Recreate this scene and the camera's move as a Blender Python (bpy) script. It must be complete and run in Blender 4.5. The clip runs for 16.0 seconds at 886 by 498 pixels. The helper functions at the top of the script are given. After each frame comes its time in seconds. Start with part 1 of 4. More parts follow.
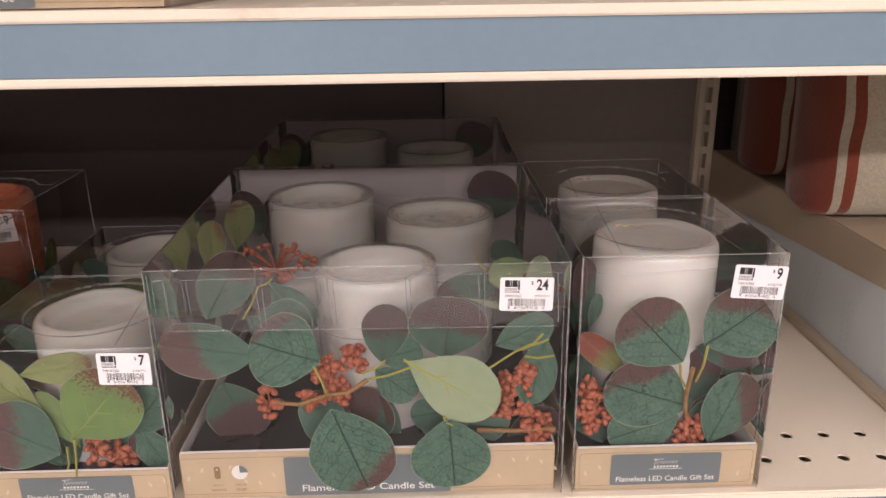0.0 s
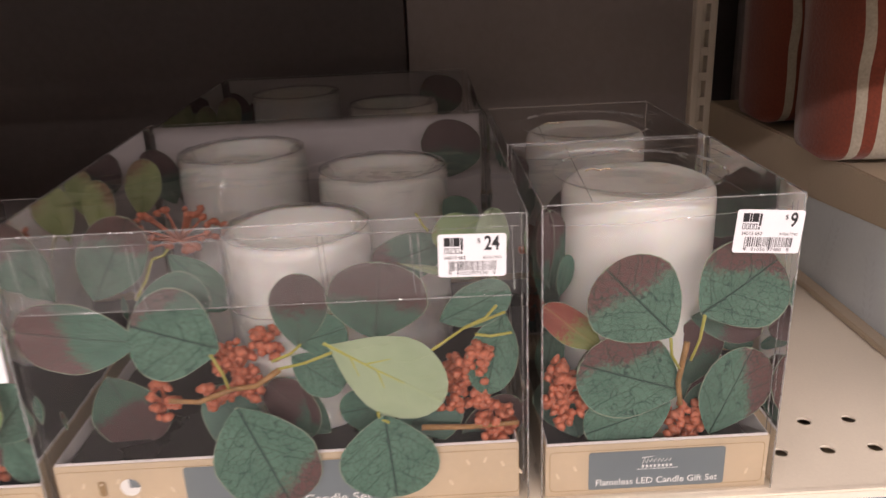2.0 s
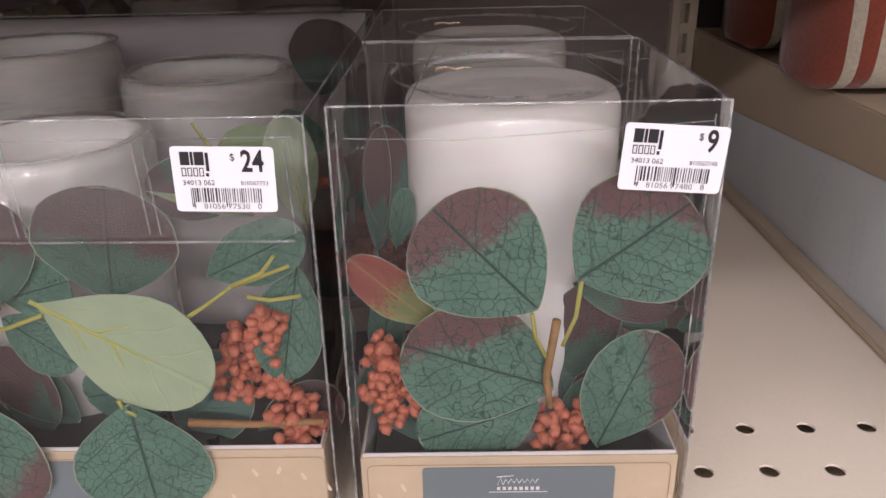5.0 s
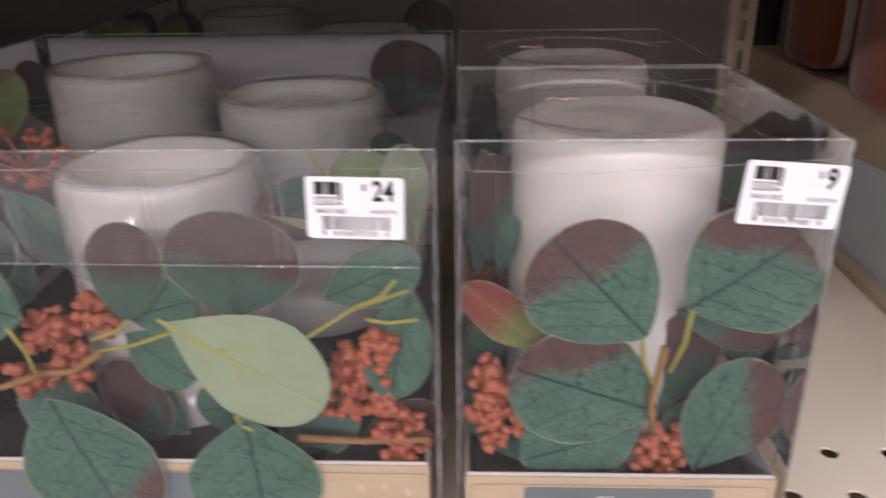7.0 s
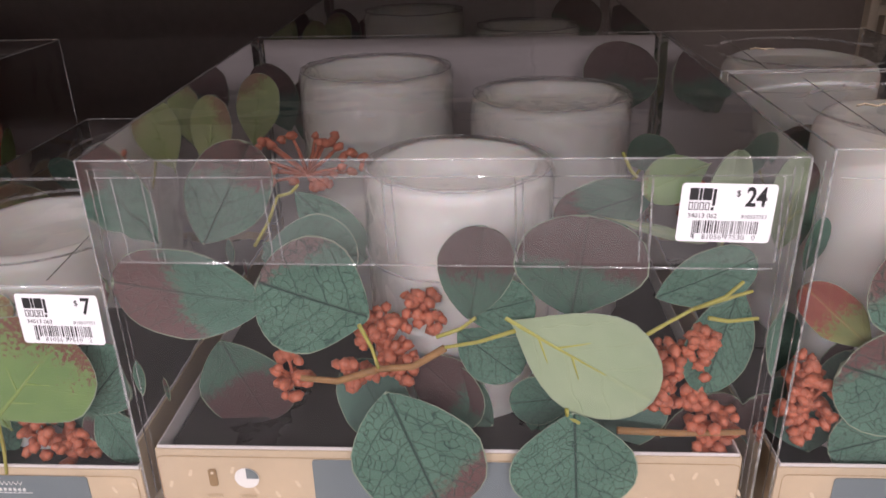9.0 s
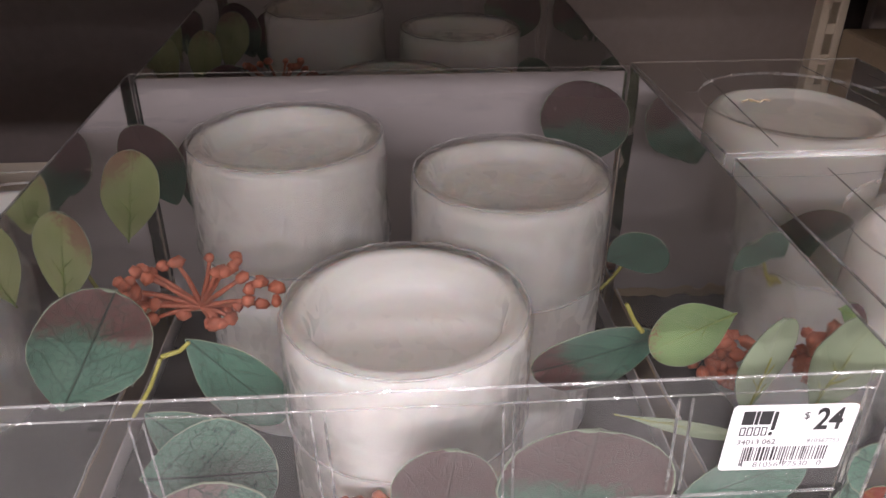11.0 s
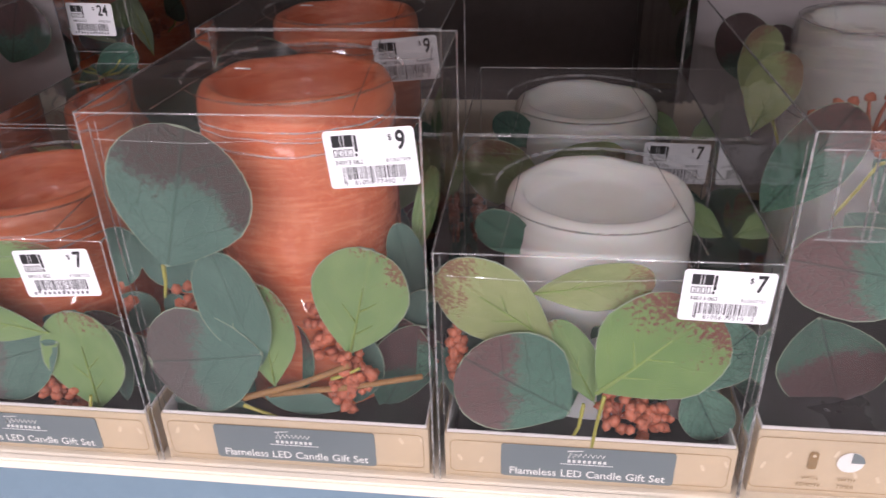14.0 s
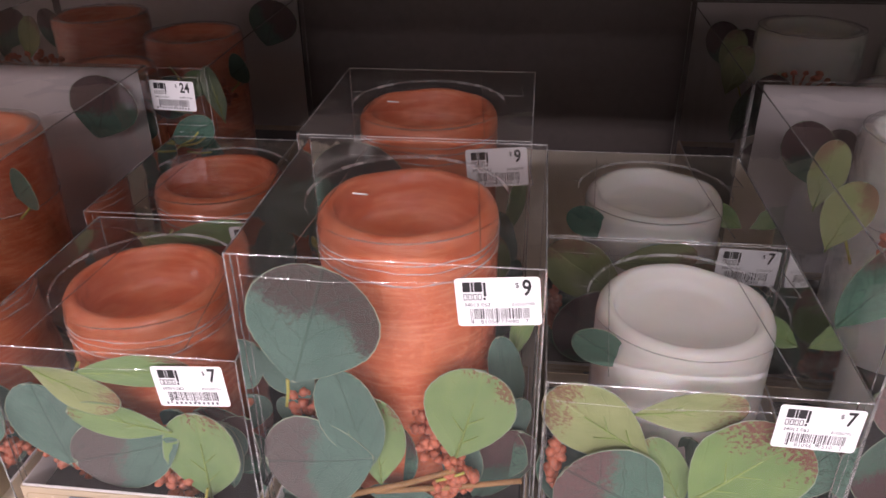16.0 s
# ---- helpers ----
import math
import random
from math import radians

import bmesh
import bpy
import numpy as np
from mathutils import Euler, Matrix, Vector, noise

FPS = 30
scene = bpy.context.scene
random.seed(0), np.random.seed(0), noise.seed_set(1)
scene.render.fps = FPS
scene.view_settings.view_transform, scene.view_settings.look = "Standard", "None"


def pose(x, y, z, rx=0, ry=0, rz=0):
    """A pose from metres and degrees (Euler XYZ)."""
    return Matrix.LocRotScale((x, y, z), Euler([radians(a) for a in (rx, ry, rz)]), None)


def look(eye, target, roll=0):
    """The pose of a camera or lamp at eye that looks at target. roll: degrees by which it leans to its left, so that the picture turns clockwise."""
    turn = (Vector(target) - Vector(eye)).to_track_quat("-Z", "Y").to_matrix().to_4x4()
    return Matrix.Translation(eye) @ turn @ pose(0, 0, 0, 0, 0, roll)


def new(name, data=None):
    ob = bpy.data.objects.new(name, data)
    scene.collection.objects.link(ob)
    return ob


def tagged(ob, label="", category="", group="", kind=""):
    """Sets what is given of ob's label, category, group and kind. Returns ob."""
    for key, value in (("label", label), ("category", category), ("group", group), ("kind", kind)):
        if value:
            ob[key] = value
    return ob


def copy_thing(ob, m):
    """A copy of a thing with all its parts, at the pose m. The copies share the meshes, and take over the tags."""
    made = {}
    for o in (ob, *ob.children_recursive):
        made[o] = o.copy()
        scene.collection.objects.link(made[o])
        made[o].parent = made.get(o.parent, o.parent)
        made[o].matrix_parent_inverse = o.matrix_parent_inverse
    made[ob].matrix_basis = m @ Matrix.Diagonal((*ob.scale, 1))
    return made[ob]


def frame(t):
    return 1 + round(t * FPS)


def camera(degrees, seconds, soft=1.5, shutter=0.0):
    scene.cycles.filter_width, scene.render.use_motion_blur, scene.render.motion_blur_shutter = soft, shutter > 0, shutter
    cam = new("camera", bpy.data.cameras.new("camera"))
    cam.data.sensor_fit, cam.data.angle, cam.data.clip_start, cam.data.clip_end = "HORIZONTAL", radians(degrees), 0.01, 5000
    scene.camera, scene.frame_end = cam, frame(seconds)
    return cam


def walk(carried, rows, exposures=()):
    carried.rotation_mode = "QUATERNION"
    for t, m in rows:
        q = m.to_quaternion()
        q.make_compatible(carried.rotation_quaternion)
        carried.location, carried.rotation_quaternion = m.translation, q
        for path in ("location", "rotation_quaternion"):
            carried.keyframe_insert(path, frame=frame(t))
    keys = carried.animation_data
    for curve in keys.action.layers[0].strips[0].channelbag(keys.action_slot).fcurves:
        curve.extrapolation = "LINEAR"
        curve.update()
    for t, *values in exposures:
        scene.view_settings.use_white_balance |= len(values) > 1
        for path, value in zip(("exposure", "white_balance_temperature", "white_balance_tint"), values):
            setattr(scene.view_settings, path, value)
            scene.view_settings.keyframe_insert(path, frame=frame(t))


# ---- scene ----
cam = camera(59.6, 16.0, shutter=0.5)
PATH = [
    (0, (-0.042, 0.043, 1.318), (0.0, 1.931, 0.66), -0.8),
    (0.5, (-0.037, 0.05, 1.313), (0.007, 1.93, 0.633), -1.2),
    (1, (-0.035, 0.059, 1.301), (-0.01, 1.937, 0.612), -1.8),
    (1.5, (-0.022, 0.085, 1.286), (-0.009, 1.961, 0.595), -2.4),
    (2, (-0.005, 0.123, 1.273), (0.025, 1.999, 0.579), -2.6),
    (2.5, (0.026, 0.172, 1.252), (0.063, 2.045, 0.551), -2.3),
    (3, (0.052, 0.203, 1.241), (0.062, 2.072, 0.53), -2.0),
    (3.5, (0.067, 0.219, 1.233), (0.047, 2.078, 0.496), -1.8),
    (4, (0.074, 0.225, 1.224), (0.048, 2.069, 0.452), -1.4),
    (4.2, (0.078, 0.225, 1.223), (0.049, 2.067, 0.443), -1.4),
    (6.5, (0.079, 0.218, 1.227), (0.051, 2.049, 0.422), -0.8),
    (7, (0.048, 0.218, 1.234), (-0.029, 2.054, 0.445), -0.9),
    (7.5, (0.004, 0.212, 1.24), (-0.126, 2.048, 0.458), -1.0),
    (8, (-0.031, 0.203, 1.241), (-0.166, 2.034, 0.446), -0.9),
    (8.5, (-0.053, 0.201, 1.243), (-0.18, 2.025, 0.433), -1.0),
    (8.7, (-0.058, 0.199, 1.243), (-0.181, 2.025, 0.436), -1.1),
    (10.8, (-0.077, 0.305, 1.28), (0.031, 2.042, 0.293), -0.2),
    (11, (-0.077, 0.307, 1.28), (0.044, 2.044, 0.295), 0.2),
    (11.5, (-0.09, 0.301, 1.275), (0.016, 2.05, 0.31), 0.2),
    (12, (-0.139, 0.276, 1.268), (-0.15, 2.028, 0.303), -0.4),
    (12.5, (-0.188, 0.25, 1.259), (-0.274, 2.002, 0.297), -0.5),
    (13, (-0.23, 0.229, 1.251), (-0.377, 1.978, 0.292), -0.9),
    (13.5, (-0.26, 0.215, 1.25), (-0.452, 1.96, 0.292), -1.3),
    (14, (-0.279, 0.209, 1.253), (-0.503, 1.951, 0.296), -1.6),
    (14.5, (-0.289, 0.205, 1.253), (-0.538, 1.943, 0.294), -1.9),
    (15, (-0.305, 0.203, 1.269), (-0.559, 1.928, 0.289), -1.7),
    (15.5, (-0.311, 0.214, 1.301), (-0.548, 1.936, 0.311), -1.1),
    (16, (-0.321, 0.208, 1.308), (-0.54, 1.944, 0.339), -0.7),
]
walk(cam, [(t, look(eye, target, roll)) for t, eye, target, roll in PATH],
     exposures=[(0, -1.1, 7100, 10), (1.5, -1.05, 7100, 10), (2.8, -0.98, 7200, 10), (4.2, -1.08, 6500, 10), (6.5, -1.08, 6450, 8), (8.7, -1.0, 6450, 10),
                (10.8, -0.42, 6450, 8), (11.5, -0.42, 6450, 8), (12.5, -0.5, 6000, 10), (13.2, -0.6, 6000, 10), (14.5, -0.82, 6400, 10), (16, -0.68, 6500, 14)])

# ---------------------------------------------------------------- light
world = bpy.data.worlds.new("store_air")
scene.world = world
world.use_nodes = True
world.node_tree.nodes["Background"].inputs[0].default_value = (0.9, 0.93, 1.0, 1)
world.node_tree.nodes["Background"].inputs[1].default_value = 0.05


def strip_lamp(x, y, z, length, width, watts):
    data = bpy.data.lights.new("ceiling_lamp", "AREA")
    data.shape, data.size, data.size_y, data.energy = "RECTANGLE", length, width, watts
    data.color = (0.99, 0.885, 0.945)
    ob = new("ceiling_lamp", data)
    ob.matrix_world = pose(x, y, z)
    return tagged(ob, kind="structure")


for lamp_y, watts in ((-1.0, 110), (-3.4, 900), (-5.8, 190), (-8.4, 200)):
    strip_lamp(0.3, lamp_y, 2.95, 9.0, 0.28, watts)

# ---------------------------------------------------------------- plan
FY, SZ = 0.437, 1.022            # fronts of the boxes, top of the shelf
BACK = 0.935                     # face of the back board
BAY_L, BAY_R = -0.926, 0.293     # one four-foot bay
LIP = 0.431                      # front of the shelf
UP_Z = 1.306                     # top of the upper shelf


# ---------------------------------------------------------------- materials
def node_mat(name):
    m = bpy.data.materials.new(name)
    m.use_nodes = True
    t = m.node_tree
    t.nodes.clear()
    out = t.nodes.new("ShaderNodeOutputMaterial")
    return m, t, out


def add(t, kind, **values):
    n = t.nodes.new(kind)
    for key, value in values.items():
        n.inputs[key.replace("_", " ")].default_value = value
    return n


def ramp(t, fac, stops):
    r = t.nodes.new("ShaderNodeValToRGB")
    while len(r.color_ramp.elements) < len(stops):
        r.color_ramp.elements.new(0.5)
    for e, (p, c) in zip(r.color_ramp.elements, stops):
        e.position, e.color = p, (*c, 1) if len(c) == 3 else c
    t.links.new(fac, r.inputs[0])
    return r.outputs[0]


def mixc(t, fac, a, b, mode="MIX"):
    m = t.nodes.new("ShaderNodeMix")
    m.data_type, m.blend_type = "RGBA", mode
    for sock, value in ((m.inputs[0], fac), (m.inputs[6], a), (m.inputs[7], b)):
        if isinstance(value, (int, float)):
            sock.default_value = value
        elif isinstance(value, tuple):
            sock.default_value = (*value, 1)
        else:
            t.links.new(value, sock)
    return m.outputs[2]


def calc(t, op, a, b=0.0, c=0.0):
    m = t.nodes.new("ShaderNodeMath")
    m.operation = op
    for sock, value in zip(m.inputs, (a, b, c)):
        if isinstance(value, (int, float)):
            sock.default_value = value
        else:
            t.links.new(value, sock)
    return m.outputs[0]


def noise_tex(t, co, scale, detail=4.0, rough=0.55, stretch=None):
    if stretch:
        mp = t.nodes.new("ShaderNodeMapping")
        mp.inputs["Scale"].default_value = stretch
        t.links.new(co, mp.inputs[0])
        co = mp.outputs[0]
    n = add(t, "ShaderNodeTexNoise", Scale=scale, Detail=detail, Roughness=rough)
    t.links.new(co, n.inputs["Vector"])
    return n.outputs["Fac"]


def bump(t, height, strength, distance):
    b = add(t, "ShaderNodeBump", Strength=strength, Distance=distance)
    t.links.new(height, b.inputs["Height"])
    return b.outputs[0]


def surface(name, base, spread=0.12, rough=0.5, scale=12.0, grain=300.0, relief=0.15, metal=0.0, coat=0.0,
            dirt=None, dirt_scale=5.0, sheen=0.0, stretch=None):
    """A plain painted, printed or woven surface: two scales of variation, fine relief and, where asked, stains."""
    m, t, out = node_mat(name)
    co = t.nodes.new("ShaderNodeTexCoord").outputs["Object"]
    big, fine = noise_tex(t, co, scale, stretch=stretch), noise_tex(t, co, grain, 3.0, stretch=stretch)
    dark = tuple(c * (1 - spread) for c in base)
    light = tuple(min(1, c * (1 + spread)) for c in base)
    col = ramp(t, big, [(0.3, dark), (0.7, light)])
    col = mixc(t, 0.25, col, ramp(t, fine, [(0.35, dark), (0.65, light)]))
    if dirt:
        spots = ramp(t, noise_tex(t, co, dirt_scale, 8.0, 0.7), [(0.6, (0, 0, 0)), (0.74, (1, 1, 1))])
        col = mixc(t, calc(t, "MULTIPLY", spots, 0.5), col, dirt)
    p = add(t, "ShaderNodeBsdfPrincipled", Roughness=rough, Metallic=metal)
    p.inputs["Coat Weight"].default_value = coat
    p.inputs["Sheen Weight"].default_value = sheen
    t.links.new(col, p.inputs["Base Color"])
    t.links.new(ramp(t, big, [(0.3, (rough * 0.85,) * 3), (0.7, (min(1, rough * 1.15),) * 3)]), p.inputs["Roughness"])
    t.links.new(bump(t, fine, relief, 0.0006), p.inputs["Normal"])
    t.links.new(p.outputs[0], out.inputs[0])
    return m


def film_mat(name, tint, haze, gloss, wave, depth=0.004):
    """Thin clear plastic sheet: light goes straight through, gloss by Fresnel, a trace of patchy haze that also paints
    sheen on lid and wrap.
    """
    m, t, out = node_mat(name)
    co = t.nodes.new("ShaderNodeTexCoord").outputs["Object"]
    wavy = noise_tex(t, co, wave, 2.0)
    nor = bump(t, wavy, 0.4, depth)
    clear = add(t, "ShaderNodeBsdfTransparent")
    clear.inputs[0].default_value = (*tint, 1)
    shine = add(t, "ShaderNodeBsdfGlossy", Roughness=0.06)
    shine.inputs[0].default_value = (1, 1, 1, 1)
    fres = add(t, "ShaderNodeFresnel", IOR=1.5)
    t.links.new(nor, shine.inputs["Normal"])
    t.links.new(nor, fres.inputs["Normal"])
    soft = add(t, "ShaderNodeBsdfDiffuse")
    soft.inputs[0].default_value = (0.85, 0.85, 0.85, 1)
    haze_sheen = ramp(t, noise_tex(t, co, 60.0, 6.0, 0.7), [(0.4, (haze * 0.35,) * 3), (0.7, (min(1, haze * 1.9),) * 3)])
    a, b = t.nodes.new("ShaderNodeMixShader"), t.nodes.new("ShaderNodeMixShader")
    t.links.new(haze_sheen, a.inputs[0])
    t.links.new(clear.outputs[0], a.inputs[1])
    t.links.new(soft.outputs[0], a.inputs[2])
    t.links.new(calc(t, "MULTIPLY", fres.outputs[0], gloss), b.inputs[0])
    t.links.new(a.outputs[0], b.inputs[1])
    t.links.new(shine.outputs[0], b.inputs[2])
    t.links.new(b.outputs[0], out.inputs[0])
    return m


def candle_mat(name, base, streak, wax, crinkle):
    """Wax pillar under clear shrink wrap: fibrous streaks in the wax, a wavy glossy coat."""
    m, t, out = node_mat(name)
    co = t.nodes.new("ShaderNodeTexCoord").outputs["Object"]
    cloud = noise_tex(t, co, 35.0, 4.0)
    fibre = noise_tex(t, co, 60.0, 5.0, 0.6, stretch=(1.0, 1.0, 7.0))
    curls = add(t, "ShaderNodeTexNoise", Scale=150.0, Detail=3.0, Roughness=0.6, Distortion=4.0)
    t.links.new(co, curls.inputs["Vector"])
    swirl = curls.outputs["Fac"]
    col = ramp(t, cloud, [(0.3, base), (0.72, tuple(0.5 * (a + b) for a, b in zip(base, streak)))])
    col = mixc(t, ramp(t, fibre, [(0.46, (0, 0, 0)), (0.68, (0.65,) * 3)]), col, streak)
    col = mixc(t, ramp(t, swirl, [(0.54, (0, 0, 0)), (0.68, (0.5,) * 3)]), col, streak)
    p = add(t, "ShaderNodeBsdfPrincipled", Roughness=0.45)
    p.inputs["Subsurface Weight"].default_value = wax
    p.inputs["Subsurface Radius"].default_value = (0.01, 0.006, 0.004)
    p.inputs["Subsurface Scale"].default_value = 1.0
    p.inputs["Coat Weight"].default_value = 0.75
    p.inputs["Coat Roughness"].default_value = 0.07
    t.links.new(col, p.inputs["Base Color"])
    # crinkled wrap: flat facets, each tilted its own way
    bend = add(t, "ShaderNodeTexNoise", Scale=90.0, Detail=1.0)
    t.links.new(co, bend.inputs["Vector"])
    squash = t.nodes.new("ShaderNodeVectorMath")
    squash.operation = "MULTIPLY_ADD"
    squash.inputs[1].default_value = (1.0, 1.0, 0.45)
    t.links.new(co, squash.inputs[0])
    small = t.nodes.new("ShaderNodeVectorMath")
    small.operation = "SCALE"
    small.inputs[3].default_value = 0.012
    t.links.new(bend.outputs["Color"], small.inputs[0])
    t.links.new(small.outputs[0], squash.inputs[2])
    facet = add(t, "ShaderNodeTexVoronoi", Scale=190.0)
    t.links.new(squash.outputs[0], facet.inputs["Vector"])
    centre = t.nodes.new("ShaderNodeVectorMath")
    centre.operation = "SUBTRACT"
    centre.inputs[1].default_value = (0.5, 0.5, 0.5)
    t.links.new(facet.outputs["Color"], centre.inputs[0])
    tilt = t.nodes.new("ShaderNodeVectorMath")
    tilt.operation = "MULTIPLY_ADD"
    tilt.inputs[1].default_value = (0.5 * crinkle, 0.3 * crinkle, 1.1 * crinkle)
    t.links.new(centre.outputs[0], tilt.inputs[0])
    t.links.new(t.nodes.new("ShaderNodeNewGeometry").outputs["Normal"], tilt.inputs[2])
    unit = t.nodes.new("ShaderNodeVectorMath")
    unit.operation = "NORMALIZE"
    t.links.new(tilt.outputs[0], unit.inputs[0])
    t.links.new(unit.outputs[0], p.inputs["Coat Normal"])
    t.links.new(bump(t, cloud, 0.2, 0.001), p.inputs["Normal"])
    t.links.new(p.outputs[0], out.inputs[0])
    return m


def leaf_mat(name, green, deep, blush, reach, vein, vein_amount, side, net_amount=1.0, lean_by=0.0):
    """Printed cloth leaf: fine vein net, midrib, and a blush that spreads in from tip or side."""
    m, t, out = node_mat(name)
    co = t.nodes.new("ShaderNodeTexCoord").outputs["Object"]
    rnd = t.nodes.new("ShaderNodeObjectInfo").outputs["Random"]
    shift = t.nodes.new("ShaderNodeVectorMath")
    shift.operation = "ADD"
    t.links.new(co, shift.inputs[0])
    comb = t.nodes.new("ShaderNodeCombineXYZ")
    t.links.new(calc(t, "MULTIPLY", rnd, 37.0), comb.inputs[2])
    t.links.new(comb.outputs[0], shift.inputs[1])
    co2 = shift.outputs[0]
    sep = t.nodes.new("ShaderNodeSeparateXYZ")
    t.links.new(co, sep.inputs[0])
    x, y = sep.outputs[0], sep.outputs[1]
    cloud = noise_tex(t, co2, 3.0, 5.0)
    speck = noise_tex(t, co2, 26.0, 4.0, 0.7)
    col = ramp(t, cloud, [(0.3, deep), (0.7, green)])
    # blush: along the leaf, swung to one side leaf by leaf
    lean = calc(t, "ADD", calc(t, "MULTIPLY", calc(t, "SUBTRACT", rnd, 0.5), side), lean_by)
    grow = calc(t, "ADD", y, calc(t, "MULTIPLY", x, lean))
    grow = calc(t, "ADD", grow, calc(t, "MULTIPLY", calc(t, "SUBTRACT", cloud, 0.5), 0.5))
    grow = calc(t, "ADD", grow, calc(t, "MULTIPLY", calc(t, "SUBTRACT", speck, 0.5), 0.45 if net_amount > 0.5 else 1.3))
    col = mixc(t, ramp(t, grow, [(reach, (0, 0, 0)), (min(1, reach + 0.13), (0.93,) * 3)]), col, blush)
    # vein net and side veins
    vor = add(t, "ShaderNodeTexVoronoi", Scale=15.0)
    vor.feature = "DISTANCE_TO_EDGE"
    warp = t.nodes.new("ShaderNodeMix")
    warp.data_type = "VECTOR"
    warp.inputs[0].default_value = 0.06
    nz = add(t, "ShaderNodeTexNoise", Scale=7.0, Detail=2.0)
    t.links.new(co2, nz.inputs["Vector"])
    t.links.new(co2, warp.inputs[4])
    t.links.new(nz.outputs["Color"], warp.inputs[5])
    t.links.new(warp.outputs[1], vor.inputs["Vector"])
    net = ramp(t, vor.outputs["Distance"], [(0.0, (1, 1, 1)), (0.022, (0.85,) * 3), (0.056, (0, 0, 0))])
    slant = calc(t, "SUBTRACT", y, calc(t, "MULTIPLY", calc(t, "ABSOLUTE", x), 0.75))
    rib = calc(t, "PINGPONG", calc(t, "ADD", calc(t, "MULTIPLY", slant, 4.2), calc(t, "MULTIPLY", cloud, 0.8)), 0.5)
    ribs = ramp(t, rib, [(0.0, (0.75,) * 3), (0.02, (0.6,) * 3), (0.05, (0, 0, 0))])
    mid = ramp(t, calc(t, "ABSOLUTE", x), [(0.006 if net_amount > 0.5 else 0.012, (1, 1, 1)), (0.017 if net_amount > 0.5 else 0.028, (0, 0, 0))])
    lines = calc(t, "MAXIMUM", calc(t, "MULTIPLY", net, 0.9 * net_amount), calc(t, "MAXIMUM", ribs, mid))
    col = mixc(t, calc(t, "MULTIPLY", lines, vein_amount), col, vein)
    p = add(t, "ShaderNodeBsdfPrincipled", Roughness=0.62)
    p.inputs["Sheen Weight"].default_value = 0.15
    t.links.new(col, p.inputs["Base Color"])
    weave = noise_tex(t, co2, 120.0, 2.0)
    hgt = calc(t, "ADD", calc(t, "MULTIPLY", lines, -0.6), calc(t, "MULTIPLY", weave, 0.4))
    t.links.new(bump(t, hgt, 0.35, 0.0006), p.inputs["Normal"])
    t.links.new(p.outputs[0], out.inputs[0])
    return m


def stripe_mat(name):
    """Rust canvas with cream and white woven stripes down the cushion."""
    m, t, out = node_mat(name)
    co = t.nodes.new("ShaderNodeTexCoord").outputs["Object"]
    sep = t.nodes.new("ShaderNodeSeparateXYZ")
    t.links.new(co, sep.inputs[0])
    wob = calc(t, "MULTIPLY", calc(t, "SUBTRACT", noise_tex(t, co, 9.0, 2.0), 0.5), 0.006)
    u = calc(t, "ADD", calc(t, "MULTIPLY", calc(t, "ADD", sep.outputs[0], wob), 2.2), 0.5)
    rust, cream = (0.175, 0.031, 0.0115), (0.40, 0.35, 0.27)
    r = t.nodes.new("ShaderNodeValToRGB")
    r.color_ramp.interpolation = "CONSTANT"
    stops = [(0.0, rust), (0.118, cream), (0.130, rust), (0.148, cream), (0.245, rust), (0.27, cream), (0.285, rust),
             (0.64, cream), (0.657, rust), (0.69, cream), (0.8, rust), (0.83, cream), (0.845, rust)]
    while len(r.color_ramp.elements) < len(stops):
        r.color_ramp.elements.new(0.5)
    for e, (pos, c) in zip(r.color_ramp.elements, stops):
        e.position, e.color = pos, (*c, 1)
    t.links.new(u, r.inputs[0])
    weave = noise_tex(t, co, 500.0, 2.0)
    col = mixc(t, 0.35, r.outputs[0], ramp(t, weave, [(0.3, (0.35,) * 3), (0.7, (1,) * 3)]), "MULTIPLY")
    p = add(t, "ShaderNodeBsdfPrincipled", Roughness=0.9)
    p.inputs["Sheen Weight"].default_value = 0.3
    t.links.new(col, p.inputs["Base Color"])
    t.links.new(bump(t, weave, 0.4, 0.001), p.inputs["Normal"])
    t.links.new(p.outputs[0], out.inputs[0])
    return m


CREAM = surface("cream_powder_coat", (0.80, 0.72, 0.60), 0.06, 0.42, 6, 500, 0.12, dirt=(0.36, 0.3, 0.22), dirt_scale=11)
TAN = surface("tan_powder_coat", (0.47, 0.385, 0.285), 0.08, 0.45, 6, 500, 0.12, dirt=(0.25, 0.19, 0.13), dirt_scale=11)
BLUE = surface("blue_grey_channel", (0.165, 0.245, 0.31), 0.07, 0.4, 5, 200, 0.08)
PRINT_BLUE = surface("blue_grey_print", (0.60, 0.645, 0.67), 0.06, 0.5, 14, 300, 0.08)
PRINT_PALE = surface("pale_print", (0.57, 0.61, 0.635), 0.05, 0.5)
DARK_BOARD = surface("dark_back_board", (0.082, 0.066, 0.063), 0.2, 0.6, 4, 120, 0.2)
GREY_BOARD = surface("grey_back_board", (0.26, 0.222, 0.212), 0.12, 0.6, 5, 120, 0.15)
KRAFT = surface("kraft_card", (0.585, 0.47, 0.325), 0.07, 0.75, 30, 260, 0.25)
KRAFT_LINE = surface("kraft_print_line", (0.36, 0.24, 0.12), 0.08, 0.7)
KRAFT_SPOT = surface("kraft_faint_print", (0.70, 0.59, 0.44), 0.05, 0.7)
WHITE_CARD = surface("white_card", (0.74, 0.71, 0.70), 0.04, 0.6, 20, 200, 0.1)
